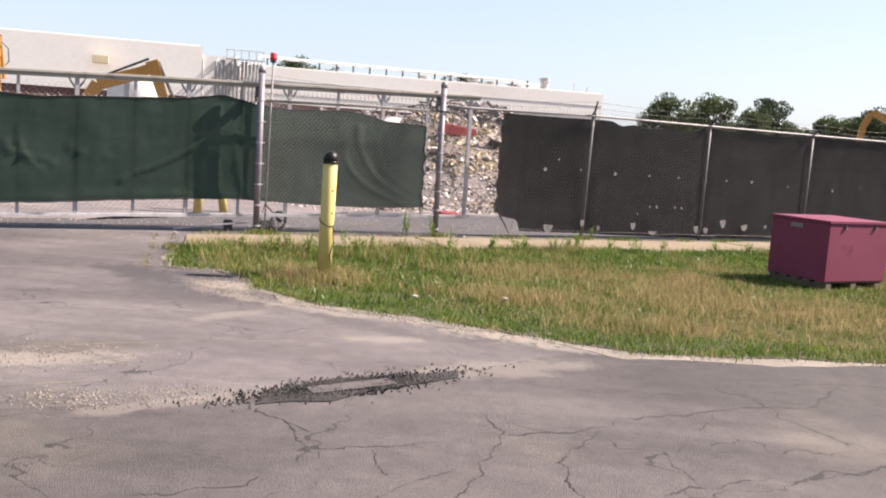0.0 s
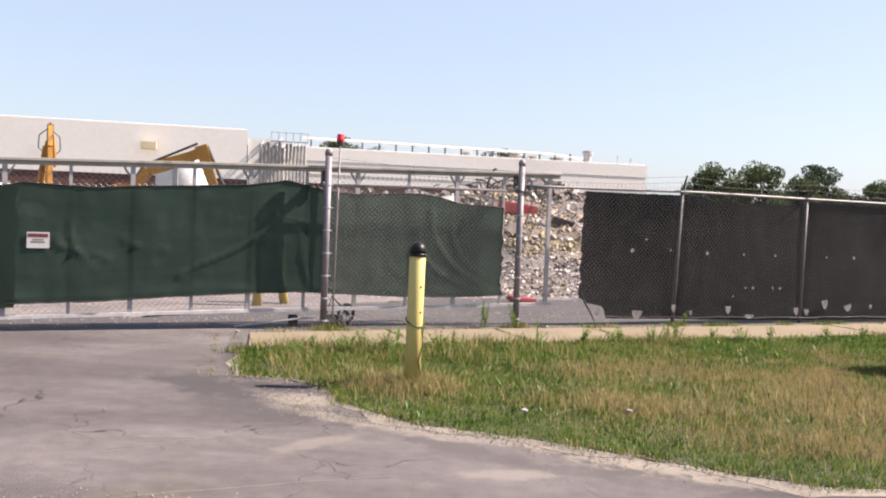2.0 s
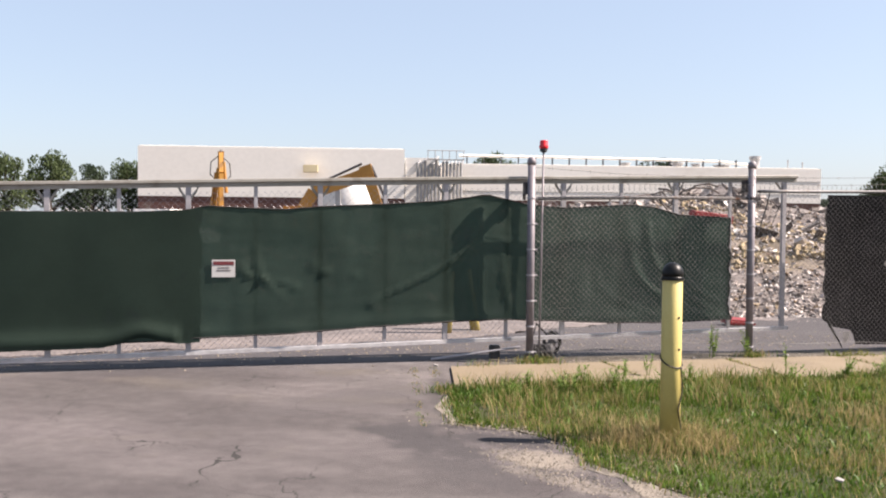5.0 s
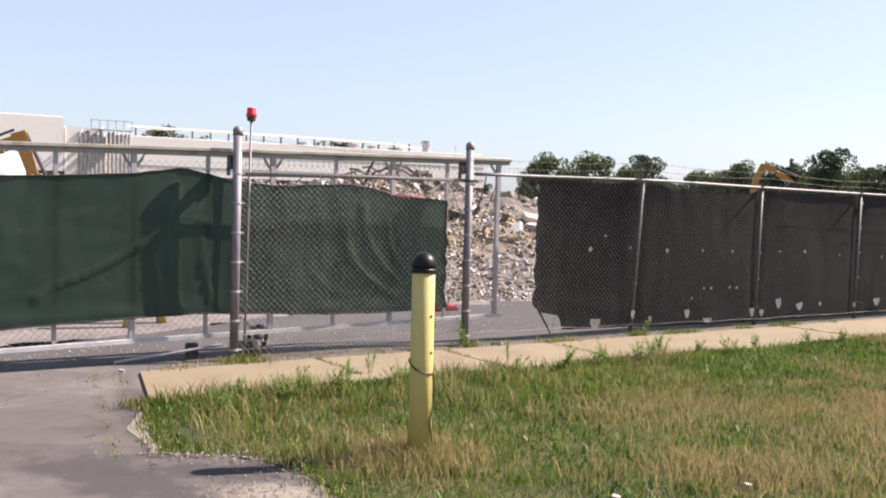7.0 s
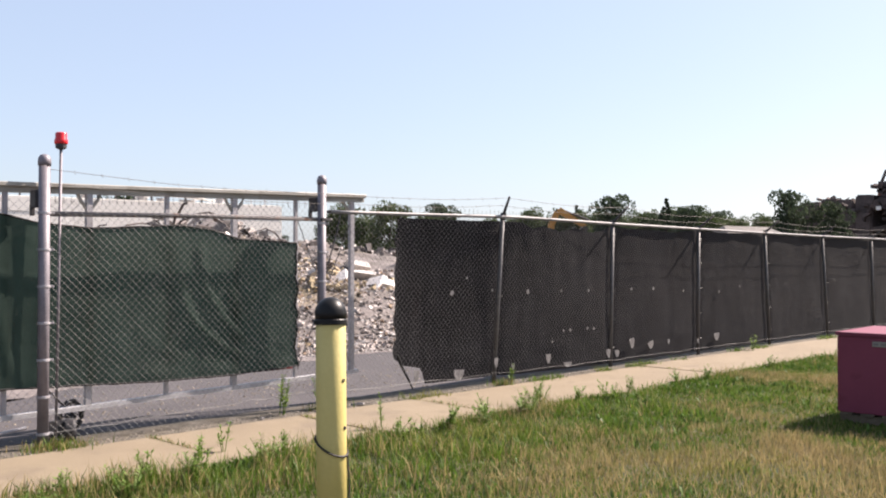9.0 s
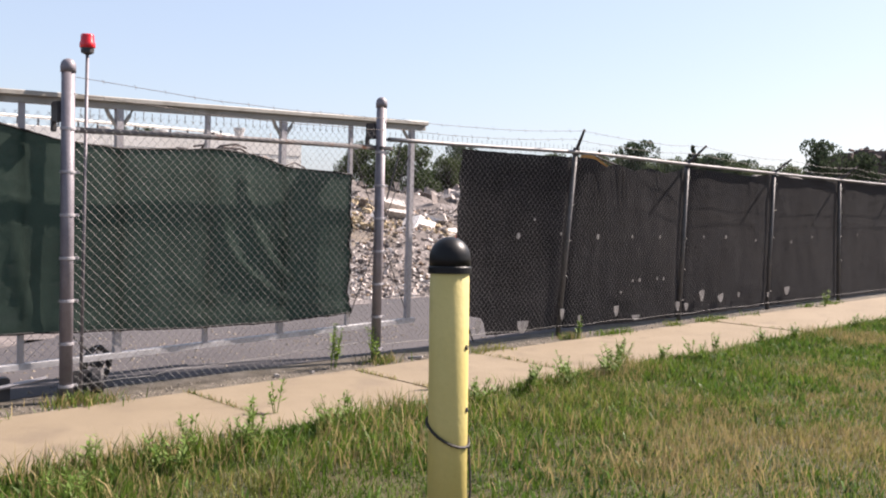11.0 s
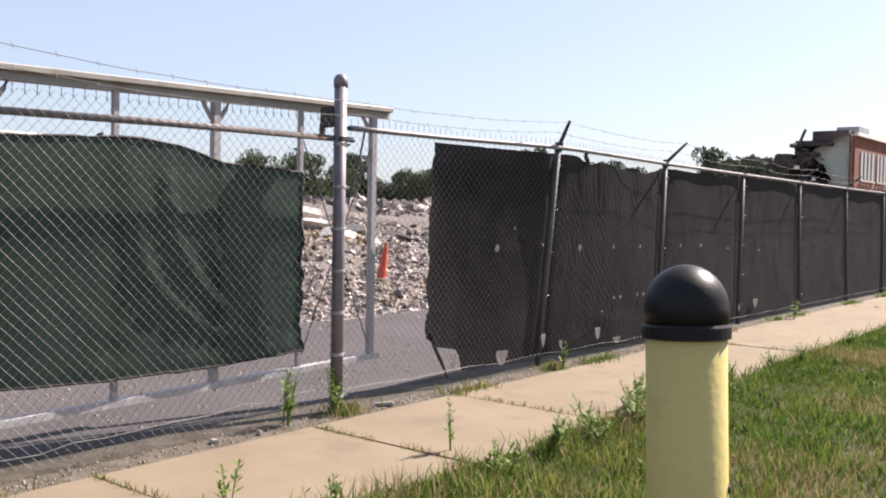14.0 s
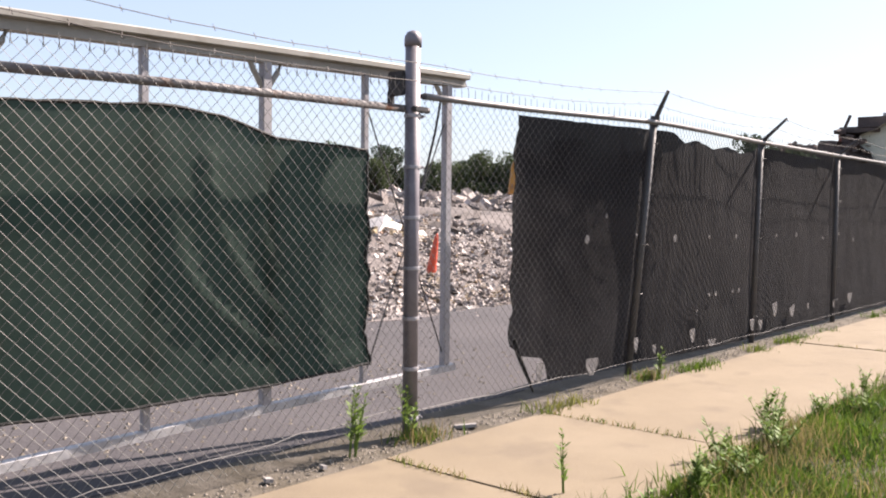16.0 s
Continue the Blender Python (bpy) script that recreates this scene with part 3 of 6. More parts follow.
part("patch", slab(bmesh.new(), jittered([(-0.32, -0.07), (0.28, -0.07), (0.3, 0.06), (-0.3, 0.07)], 0.05, 0.03, 5.0), -0.01, 0.016), "asphalt_road", hole, "pale flat patch of older asphalt")
rng = random.Random(5)
vs, fs = [], []
for _ in range(2400):
    a, q = rng.uniform(0, 6.28), 0.3 + abs(rng.gauss(0, 0.4))
    x, y, g = math.cos(a) * 0.85 * q, math.sin(a) * 0.2 * q + 0.06 * rng.random(), rng.uniform(0.003, 0.012)
    b = len(vs)
    vs += [(x + g * math.cos(w + a), y + g * math.sin(w + a), 0.004) for w in (0, 2.1, 4.2)] + [(x, y, 0.011 + g)]
    fs += [(b, b + 1, b + 3), (b + 1, b + 2, b + 3), (b + 2, b, b + 3)]
tagged(raw("loose_crumbs", vs, fs, "tar", hole), kind="stuff")


def seam(points, wide, seed):
    """A narrow pale seam worn into the asphalt."""
    up, down = [], []
    for k, (x, y) in enumerate(jittered(points + points[::-1][1:-1], 0.12, 0.03, seed)):
        w = wide * (0.6 + 0.8 * abs(noise.noise((x * 3, y * 3, seed))))
        up.append((x, y + w))
        down.append((x, y - w))
    half = len(up) // 2
    ring = up[:half] + down[:half][::-1]
    return slab(bmesh.new(), ring, -0.01, 0.0024)


for pts, wide in (([(-4.3, 5.2), (-3.11, 5.88), (-2.5, 6.24), (-1.82, 6.61), (-1.2, 6.9)], 0.012), ([(-4.0, 4.4), (-2.64, 5.05), (-2.05, 5.38)], 0.01), ([(-3.32, 7.02), (-2.85, 7.41), (-2.32, 7.9)], 0.012)):
    solid("pavement_seam", seam(pts, wide, 3.0), "kerb", label="thin pale gritty seam in the asphalt", category="seam", kind="structure")


def crack(points, wide, seed):
    """A crooked open crack of uneven width across the asphalt."""
    line = []
    for (ax, ay), (bx, by) in zip(points, points[1:]):
        n = max(2, int(math.hypot(bx - ax, by - ay) / 0.022))
        line += [(ax + (bx - ax) * k / n, ay + (by - ay) * k / n) for k in range(n)]
    line = [(x + 0.07 * noise.noise((x * 6, y * 6, seed)) + 0.022 * noise.noise((x * 31, y * 31, seed)), y + 0.07 * noise.noise((x * 6, y * 6, seed + 4)) + 0.022 * noise.noise((x * 31, y * 31, seed + 4))) for x, y in line + [points[-1]]]
    up, down = [], []
    for k, (x, y) in enumerate(line):
        (px, py), (qx, qy) = line[max(k - 1, 0)], line[min(k + 1, len(line) - 1)]
        run = math.hypot(qx - px, qy - py) or 1.0
        w = wide * (0.12 + 1.1 * abs(noise.noise((x * 9, y * 9, seed)))) * min(1.0, 0.2 + k / 3, 0.2 + (len(line) - 1 - k) / 3)
        up.append((x - (qy - py) / run * w, y + (qx - px) / run * w))
        down.append((x + (qy - py) / run * w, y - (qx - px) / run * w))
    bm = bmesh.new()
    hi, lo = [bm.verts.new((x, y, 0.0036)) for x, y in up], [bm.verts.new((x, y, 0.0036)) for x, y in down]
    for k in range(len(hi) - 1):
        bm.faces.new((lo[k], lo[k + 1], hi[k + 1], hi[k]))
    return bm


for k, (pts, wide) in enumerate((([(-1.06, 4.99), (-0.84, 4.76), (-0.67, 4.42), (-0.67, 4.2)], 0.011), ([(-0.89, 4.82), (-0.71, 4.68)], 0.009), ([(-0.67, 4.43), (-0.37, 4.51), (-0.02, 4.7)], 0.006), ([(-0.36, 4.5), (-0.2, 4.12)], 0.008),
                                ([(-1.3, 3.6), (-1.02, 3.79), (-0.8, 3.97)], 0.008), ([(-0.3, 3.7), (-0.1, 4.12), (0.1, 4.25)], 0.006), ([(0.2, 5.25), (0.34, 4.93), (0.22, 4.3), (0.1, 3.8)], 0.010),
                                ([(0.34, 4.93), (0.76, 5.07), (1.08, 5.44), (1.53, 5.61), (1.76, 5.83), (2.35, 6.0), (2.87, 6.82)], 0.010), ([(0.91, 5.14), (0.61, 4.54), (0.7, 4.0)], 0.010), ([(1.66, 5.68), (1.47, 5.26)], 0.010),
                                ([(1.2, 4.88), (1.3, 4.4)], 0.007), ([(1.1, 4.2), (1.54, 4.49), (2.13, 4.69), (2.43, 4.92), (3.1, 5.3)], 0.010))):
    solid("asphalt_crack", crack(pts, wide, 2.0 + k), "tar", label="crooked dark crack in the worn asphalt", category="crack", kind="structure")


def pebbles(name, label, count, place, size, seed, z=0.005):
    """Loose grit: place(rng) gives the x and y of each grain."""
    q = random.Random(seed)
    vs, fs = [], []
    for _ in range(count):
        x, y = place(q)
        a, g = q.uniform(0, 6.28), size * (0.4 + q.random() ** 2 * 1.4)
        b = len(vs)
        vs += [(x + g * math.cos(w + a), y + g * 0.8 * math.sin(w + a), z) for w in (0, 1.57, 3.14, 4.71)] + [(x, y, z + g * 0.8)]
        fs += [(b, b + 1, b + 4), (b + 1, b + 2, b + 4), (b + 2, b + 3, b + 4), (b + 3, b, b + 4)]
    return tagged(raw(name, vs, fs, "pebble"), label, "gravel", "", "stuff")


def along(points, spread):
    def place(q):
        k = q.randrange(len(points) - 1)
        (ax, ay), (bx, by) = points[k], points[k + 1]
        f = q.random()
        return ax + (bx - ax) * f + q.gauss(0, spread), ay + (by - ay) * f + q.gauss(0, spread * 0.7)
    return place


pebbles("seam_gravel", "pale gravel washed along the pavement seam", 1500, along([(-2.5, 4.78), (-1.9, 5.0), (-1.2, 5.3)], 0.15), 0.0055, 3)
pebbles("verge_gravel", "loose grit along the grass edge", 2600, along(GRASS[2:13], 0.16), 0.008, 4, 0.016)
pebbles("corner_sand", "pale sand grains washed over the drive corner", 2400, along([(-2.75, 9.2), (-2.5, 8.7), (-2.2, 8.45), (-1.6, 8.25), (-0.6, 7.95), (0.4, 7.5)], 0.13), 0.006, 14, 0.004)
pebbles("yard_gravel", "grit and crumbs strewn inside the gate", 2600, along([tuple(fp(s, 1.6)[:2]) for s in (-9, -6, -3, 0, 3, 6)], 0.9), 0.013, 16, 0.004)
pebbles("drive_gravel", "scattered grit on the driveway", 1500, along([(-4.6, 5.5), (-3.2, 5.6), (-2.4, 5.9)], 0.3), 0.006, 6)
pebbles("fence_gravel", "grit and crumbs under the fence", 3000, along([tuple(fp(s, -0.12)[:2]) for s in (-0.8, 1, 3, 5, 8, 12)], 0.1), 0.008, 8, 0.018)

# ---- sidewalk ----
walkway = thing("pavement", FM, "buff concrete sidewalk of separate slabs with weedy joints", "sidewalk", kind="structure")
joints = [-1.05, 0.83, 2.46, 4.04, 8.72, 15.2, 21.5, 27.8, 34.1, 40.4, 46.7]
for i, (a, b) in enumerate(zip(joints, joints[1:])):
    near = -1.36 if i == 0 else a
    bm = slab(bmesh.new(), [(near + 0.007, -1.78), (b - 0.007, -1.78), (b - 0.007, -0.27), (a + 0.007, -0.27)], -0.1, 0.028 + rng.uniform(-0.006, 0.006))
    bmesh.ops.rotate(bm, verts=bm.verts, cent=((a + b) / 2, -1, 0), matrix=pose(0, 0, 0, rng.uniform(-0.25, 0.25), rng.uniform(-0.2, 0.2) / (b - a), 0).to_3x3())
    part("slab", bm, "concrete", walkway)


# ---- chain-link fence ----
def chain_link(name, parent, s0, s1, low, high, d, wire=0.0017, pitch=0.069, spikes=0.0, bow=0.012, material="wire", steps=7):
    """Diamond mesh of slanting wires between s0 and s1, from low(s) to high(s), with knuckled spikes on top."""
    verts, faces = [], []

    def bar(pts):
        base = len(verts)
        for p in pts:
            for k in range(3):
                a = 2.094 * k
                verts.append((p[0] + wire * math.cos(a), p[1] + wire * math.sin(a), p[2]))
        for i in range(len(pts) - 1):
            for k in range(3):
                q, w = base + 3 * i, (k + 1) % 3
                faces.append((q + k, q + w, q + 3 + w, q + 3 + k))

    tall = max(high(s0), high(s1)) - min(low(s0), low(s1))
    slope = 0.97
    for lean in (-1, 1):
        n = int((s1 - s0 + tall * slope) / pitch) + 2
        for k in range(n):
            foot = s0 + k * pitch - (tall * slope if lean > 0 else 0)
            pts = []
            for i in range(steps + 1):
                f = i / steps
                s = foot + lean * slope * tall * f
                z = low(min(max(s, s0), s1)) + (high(min(max(s, s0), s1)) - low(min(max(s, s0), s1))) * f
                pts.append((s, f, z))
            seg = []
            for (sa, fa, za), (sb, fb, zb) in zip(pts, pts[1:]):
                lo, hi = 0.0, 1.0
                ds = sb - sa
                for edge, sign in ((s0, 1), (s1, -1)):
                    va, vb = sign * (sa - edge), sign * (sb - edge)
                    if va < 0 and vb < 0:
                        lo, hi = 1.0, 0.0
                    elif va < 0:
                        lo = max(lo, va / (va - vb))
                    elif vb < 0:
                        hi = min(hi, va / (va - vb))
                if hi <= lo:
                    continue
                for f in ((lo, hi) if not seg else (hi,)):
                    s, z = sa + ds * f, za + (zb - za) * f
                    seg.append((s + 0.006 * sway(s * 2, z * 2, 3.0), d + rail_out(s) * z / 2.1 + bow * sway(s, z, 8.0), z + 0.006 * sway(s * 2, z * 2, 5.0)))
            if len(seg) > 1:
                bar(seg)
    if spikes:
        n = int((s1 - s0) / pitch)
        for k in range(n):
            s = s0 + (k + 0.5) * pitch
            z = high(s)
            for w in (-1, 1):
                bar([(s - 0.004 * w, d + rail_out(s), z - 0.03), (s + 0.006 * w, d + rail_out(s) + 0.003 * w, z + spikes * rng.uniform(0.6, 1.0))])
    return raw(name, verts, faces, material, parent)


def rail_out(s):
    """How far the top rail bulges out of the fence line towards the sidewalk."""
    knots = ((2.95, 0.0), (4.2, -0.02), (5.72, -0.2), (7.0, -0.13), (8.42, -0.04), (11.0, 0.0), (99.0, 0.0))
    for (a, da), (b, db) in zip(knots, knots[1:]):
        if s <= b:
            f = min(max((s - a) / (b - a), 0.0), 1.0)
            return da + (db - da) * f
    return 0.0


def rail_top(s):
    return 2.12 + 0.012 * (s - 3.0) if s < 6 else 2.156 - 0.004 * min(s - 6, 10)


fence = thing("chain_link_fence", FM, "galvanised chain-link fence with barbed-wire arms and leaning line posts", "fence")
# (foot, foot set back, head, arm reach along, arm reach out, arm rise)
POSTS = [(5.84, 0.06, 5.72, -0.03, -0.08, 0.25), (8.46, 0.03, 8.42, 0.02, -0.2, 0.25), (11.02, 0.0, 11.05, 0.02, -0.2, 0.22), (13.73, 0.0, 13.54, 0.02, -0.2, 0.22), (16.5, 0.0, 16.22, 0.02, -0.2, 0.22), (19.15, 0.0, 19.0, 0.02, -0.2, 0.22)]
POSTS += [(19.2 + 2.68 * k, 0.0, 19.05 + 2.68 * k, 0.02, -0.2, 0.22) for k in range(1, 10)]
for foot, back, top, along, out, rise in POSTS:
    zt, dt = rail_top(top), rail_out(top)
    post = part("post", tube(bmesh.new(), [(foot, 0.033 + back, 0.0), (top, 0.033 + dt, zt - 0.02)], 0.03, 12), "post_dark", fence, smooth=True)
    arm = bmesh.new()
    tube(arm, [(top, 0.033 + dt, zt - 0.03), (top + 0.004, 0.02 + dt, zt + 0.05)], [0.04, 0.036], 10)
    tube(arm, [(top, 0.02 + dt, zt + 0.02), (top + along, dt - 0.03 + out, zt + rise)], [0.022, 0.014], 6)
    part("barb_arm", arm, "dark_metal", post, "dark angled steel arm for barbed wire")
    for k in range(5):
        z = 0.3 + k * 0.42
        s = foot + (top - foot) * z / zt
        y = back + (dt - back) * z / zt
        part("tie_wire", tube(bmesh.new(), [(s - 0.04, y + 0.01, z), (s - 0.02, y - 0.016, z), (s + 0.02, y - 0.016, z), (s + 0.04, y + 0.01, z)], 0.003, 4), "wire", post)
part("top_rail", tube(bmesh.new(), [(s, rail_out(s), rail_top(s)) for s in [3.05 + 0.375 * k for k in range(106)]], 0.021, 10), "rail_grey", fence, smooth=True)
part("bottom_wire", tube(bmesh.new(), [(3.0 + 0.4 * k, -0.012, 0.17 + 0.02 * sway(0.4 * k, 0, 6.0) - (0.05 if k > 12 else 0.004 * k)) for k in range(99)], 0.0028, 5), "old_wire", fence)
tagged(chain_link("fabric", fence, 3.02, 9.0, lambda s: 0.13, rail_top, -0.012, 0.0016, spikes=0.085, material="old_wire"), "dull weathered diamond mesh", kind="stuff")
tagged(chain_link("fabric", fence, 9.0, 20.0, lambda s: 0.11, rail_top, -0.012, 0.0016, spikes=0.075, steps=4, material="old_wire"), "bright galvanised diamond mesh", kind="stuff")
tagged(chain_link("fabric", fence, 20.0, 42.0, lambda s: 0.11, rail_top, -0.012, 0.0016, steps=2, material="old_wire"), "bright galvanised diamond mesh", kind="stuff")
tagged(chain_link("fabric", fence, 0.05, 2.98, lambda s: 0.07, lambda s: 2.105 + 0.028 * s, -0.02, 0.0018, spikes=0.04), "bright galvanised diamond mesh", kind="stuff")
part("panel_rail", tube(bmesh.new(), [(0.0, 0.03, 1.985), (1.5, 0.03, 2.02), (2.98, 0.03, 2.035)], 0.023, 10), "rusty_rail", fence, "grey rail speckled with rust", smooth=True)
part("bottom_wire", tube(bmesh.new(), [(0.05 + 0.2 * k, -0.024, 0.13 + 0.006 * k + 0.03 * sway(0.5 * k, 0, 2.0)) for k in range(15)], 0.0024, 5), "old_wire", fence)
part("tension_bar", tube(bmesh.new(), [(2.93, -0.02, 0.15), (2.93, -0.02, 2.0)], 0.008, 6), "galvanised", fence)


def barbed_wire(name, pts, parent):
    bm = bmesh.new()
    fine = []
    for a, b in zip(pts, pts[1:]):
        a, b = Vector(a), Vector(b)
        for k in range(12):
            f = k / 12
            p = a.lerp(b, f)
            p.z -= 0.04 * math.sin(math.pi * f) - 0.008 * noise.noise(p * 2)
            fine.append(p)
    fine.append(Vector(pts[-1]))
    tube(bm, fine, 0.0022, 4)
    for p in fine[::1]:
        for a in (0.6, 2.2):
            v = Vector((0.3 * math.cos(a), 0.4, math.sin(a))).normalized() * 0.02
            tube(bm, [p - v, p + v], 0.0014, 3)
    return part(name, bm, "barbed", parent)


tips = [(top + along, rail_out(top) - 0.03 + out, rail_top(top) + rise) for _, _, top, along, out, rise in POSTS]
barbed_wire("barbed_wire", [(0.0, -0.03, 2.36), (2.95, -0.05, 2.31)] + [(x - 0.01, y, z - 0.02) for x, y, z in tips], fence)
barbed_wire("barbed_wire", [(2.95, -0.03, 2.22)] + [(x - 0.02, y * 0.65, z - 0.11) for x, y, z in tips], fence)
barbed_wire("barbed_wire", [(0.0, -0.04, 2.24), (2.95, -0.05, 2.2)], fence)


def gate_post(s, tall, label):
    ob = thing("gate_post", FM @ pose(s, 0, 0), label, "post", "gate posts")
    part("tube", tube(bmesh.new(), [(0, 0, 0.0), (0, 0, tall - 0.03)], 0.047, 18), "post_paint", ob, smooth=True)
    cap = turned(bmesh.new(), [(0.053, tall - 0.07), (0.054, tall - 0.03), (0.05, tall - 0.005), (0.035, tall + 0.018), (0.012, tall + 0.028)])
    part("cap", cap, "post_paint", ob, "domed cap", True)
    for k in range(7):
        z = 0.12 + k * 0.31
        b = turned(bmesh.new(), [(0.052, z), (0.053, z + 0.004), (0.053, z + 0.018), (0.052, z + 0.022)])
        box(b, (0.062, -0.015, z + 0.011), (0.03, 0.01, 0.022))
        tube(b, [(0.068, -0.04, z + 0.011), (0.068, 0.012, z + 0.011)], 0.006, 6)
        part("clamp_band", b, "galvanised", ob, "steel clamp band with bolt")
    return ob


post_a = gate_post(0.0, 2.46, "grey steel gate post with clamp bands and domed cap")
post_b = gate_post(2.95, 2.48, "dull grey steel post with brackets at the fence gap")
for post, z in ((post_a, 2.12), (post_b, 2.2)):
    b = box(bmesh.new(), (-0.045, 0.09, z - 0.01), (0.035, 0.13, 0.15), None, 0.008)
    box(b, (-0.045, 0.14, z - 0.1), (0.035, 0.04, 0.1), None, 0.006)
    part("roller_bracket", b, "dark_metal", post, "dark steel roller bracket")
b = box(bmesh.new(), (0.02, -0.03, 2.03), (0.12, 0.06, 0.035), None, 0.006)
tube(b, [(0.09, -0.03, 2.03), (0.11, -0.03, 2.03)], 0.02, 8)
part("rail_cup", b, "dark_metal", post_b, "dark rail end cup")
part("brace_rod", tube(bmesh.new(), [(0.25, -0.01, 2.1), (0.2, -0.01, 1.9), (0.08, -0.01, 1.55)], 0.008, 6), "dark_metal", post_b)
part("rail_end", turned(bmesh.new(), [(0.0, -0.02), (0.026, -0.012), (0.026, 0.01), (0.0, 0.018)], 10), "dark_metal", post_b).matrix_basis = pose(0.1, 0, 2.12)

# beacon on its pole
beacon = thing("warning_beacon", FM @ pose(0.19, 0.12, 0.0), "red warning beacon on a thin grey conduit pole", "beacon")
part("pole", tube(bmesh.new(), [(-0.03, 0, 0.0), (0.0, 0, 2.57)], 0.013, 8), "post_paint", beacon, smooth=True)
part("collar", turned(bmesh.new(), [(0.016, 2.55), (0.046, 2.565), (0.048, 2.6)], 12), "dark_metal", beacon, "dark collar")
part("lens", turned(bmesh.new(), [(0.05, 2.6), (0.056, 2.605), (0.056, 2.635), (0.049, 2.645), (0.048, 2.69), (0.042, 2.7), (0.01, 2.703)], 16), "red_lens", beacon, "glossy red plastic lens", True)

# ---- sliding gate ----
gate = thing("sliding_gate", FM @ pose(0, 0.25, 0), "galvanised cantilever sliding gate with box top beam", "gate")


def gz(s):
    return 0.024 * s if s > -1 else 0.03 * (s + 1) - 0.024


def girder(stations, profile):
    """One bent bar: a closed (across, up) profile carried along stations of (s, height)."""
    bm = bmesh.new()
    rows = [[bm.verts.new((s, y, z + h)) for y, h in profile] for s, z in stations]
    n = len(profile)
    for lo, hi in zip(rows, rows[1:]):
        for k in range(n):
            bm.faces.new((lo[k], hi[k], hi[(k + 1) % n], lo[(k + 1) % n]))
    bm.faces.new(rows[0])
    bm.faces.new(rows[-1][::-1])
    bmesh.ops.recalc_face_normals(bm, faces=bm.faces[:])
    return bm


spots = [-7.0, -4.6, -1.0, 3.74]
part("top_beam", girder([(s, 2.215 + gz(s)) for s in spots], [(-0.025, -0.042), (0.05, -0.042), (0.05, 0.045), (-0.062, 0.045), (-0.066, 0.04), (-0.066, 0.012), (-0.06, 0.008), (-0.025, 0.004)]), "beam", gate, "pale channel beam with a lip along the top")
spots[-1] = 3.66
part("bottom_rail", girder([(s, 0.265 + 0.8 * gz(s)) for s in spots], [(-0.026, -0.024), (0.026, -0.024), (0.026, 0.018), (0.022, 0.022), (-0.022, 0.022), (-0.026, 0.018)]), "pale_rail", gate, "pale square bottom rail")
for k, s in enumerate([3.57, 2.79, 2.02, 1.27, 0.5, -0.23, -1.0, -1.74, -2.51, -3.25, -4.0, -4.75, -5.5]):
    thick = 0.06 if k in (0, 2, 4, 6, 8, 10, 12) else 0.042
    up = part("upright", box(bmesh.new(), (s, 0, 1.235 + gz(s)), (thick, thick * 0.8, 1.93), None, 0.004), "galvanised", gate)
    if thick > 0.05 and k:
        b = bmesh.new()
        for w in (-1, 1):
            tube(b, [(s + w * 0.02, 0, 2.04 + gz(s)), (s + w * 0.085, 0, 2.13 + gz(s)), (s + w * 0.11, 0, 2.185 + gz(s))], 0.016, 6)
        part("gusset", b, "beam", up, "pale forked brace under the beam")
b = tube(bmesh.new(), [(3.55, 0, 2.05 + gz(3.5)), (3.45, 0, 2.17 + gz(3.5))], 0.016, 6)
part("gusset", b, "beam", gate)
for s in (2.9, 3.3):
    part("truss_rod", tube(bmesh.new(), [(2.82, 0.0, 0.42 + 1.6 * (s > 3)), (3.54, 0.0, 2.0 - 1.55 * (s > 3))], 0.005, 5), "dark_metal", gate)
tagged(chain_link("fabric", gate, -6.5, 0.45, lambda s: 0.28 + 0.8 * gz(s), lambda s: 2.12 + gz(s), 0.012, 0.0023, pitch=0.08, material="galvanised", steps=5), "galvanised diamond mesh", kind="stuff")

roller = thing("ground_roller", FM @ pose(0.32, 0.2, 0), "dark rubber guide roller at the foot of the post", "roller")
part("wheel", turned(bmesh.new(), [(0.03, -0.05), (0.085, -0.05), (0.1, -0.03), (0.1, 0.03), (0.085, 0.05), (0.03, 0.05)], 18), "dark_metal", roller, smooth=False).matrix_basis = pose(0, 0, 0.1, 90, 0, 65)
part("bracket", box(bmesh.new(), (-0.12, 0.02, 0.11), (0.2, 0.05, 0.16), None, 0.01), "dark_metal", roller)
part("axle", tube(bmesh.new(), [(-0.12, 0.02, 0.1), (0.03, 0.02, 0.1)], 0.015, 8), "galvanised", roller)
cart = thing("cart_wheel", FM @ pose(0.5, 0.6, 0.0, 0, 0, 20), "dark spoked wheel standing behind the gate screen", "wheel")
tyre = []
for k in range(25):
    a = 2 * math.pi * k / 24
    tyre.append((0.13 * math.cos(a), 0, 0.155 + 0.13 * math.sin(a)))
part("tyre", tube(bmesh.new(), tyre, 0.025, 8, False), "track", cart, "black rubber tyre", True)
part("hub", tube(bmesh.new(), [(0, -0.05, 0.155), (0, 0.05, 0.155)], 0.03, 10), "dark_metal", cart)
for k in range(8):
    a = math.pi * k / 4
    part("spoke", tube(bmesh.new(), [(0, 0, 0.155), (0.12 * math.cos(a), 0, 0.155 + 0.12 * math.sin(a))], 0.006, 5), "track", cart)
part("stay", tube(bmesh.new(), [(0, -0.06, 0.155), (-0.3, -0.05, 0.42), (-0.42, -0.05, 0.03)], 0.014, 6), "dark_metal", cart)
latch = thing("gate_keeper", FM @ pose(-0.35, 0.32, 0), "low dark gate guide with a slanting steel stay", "gate guide")
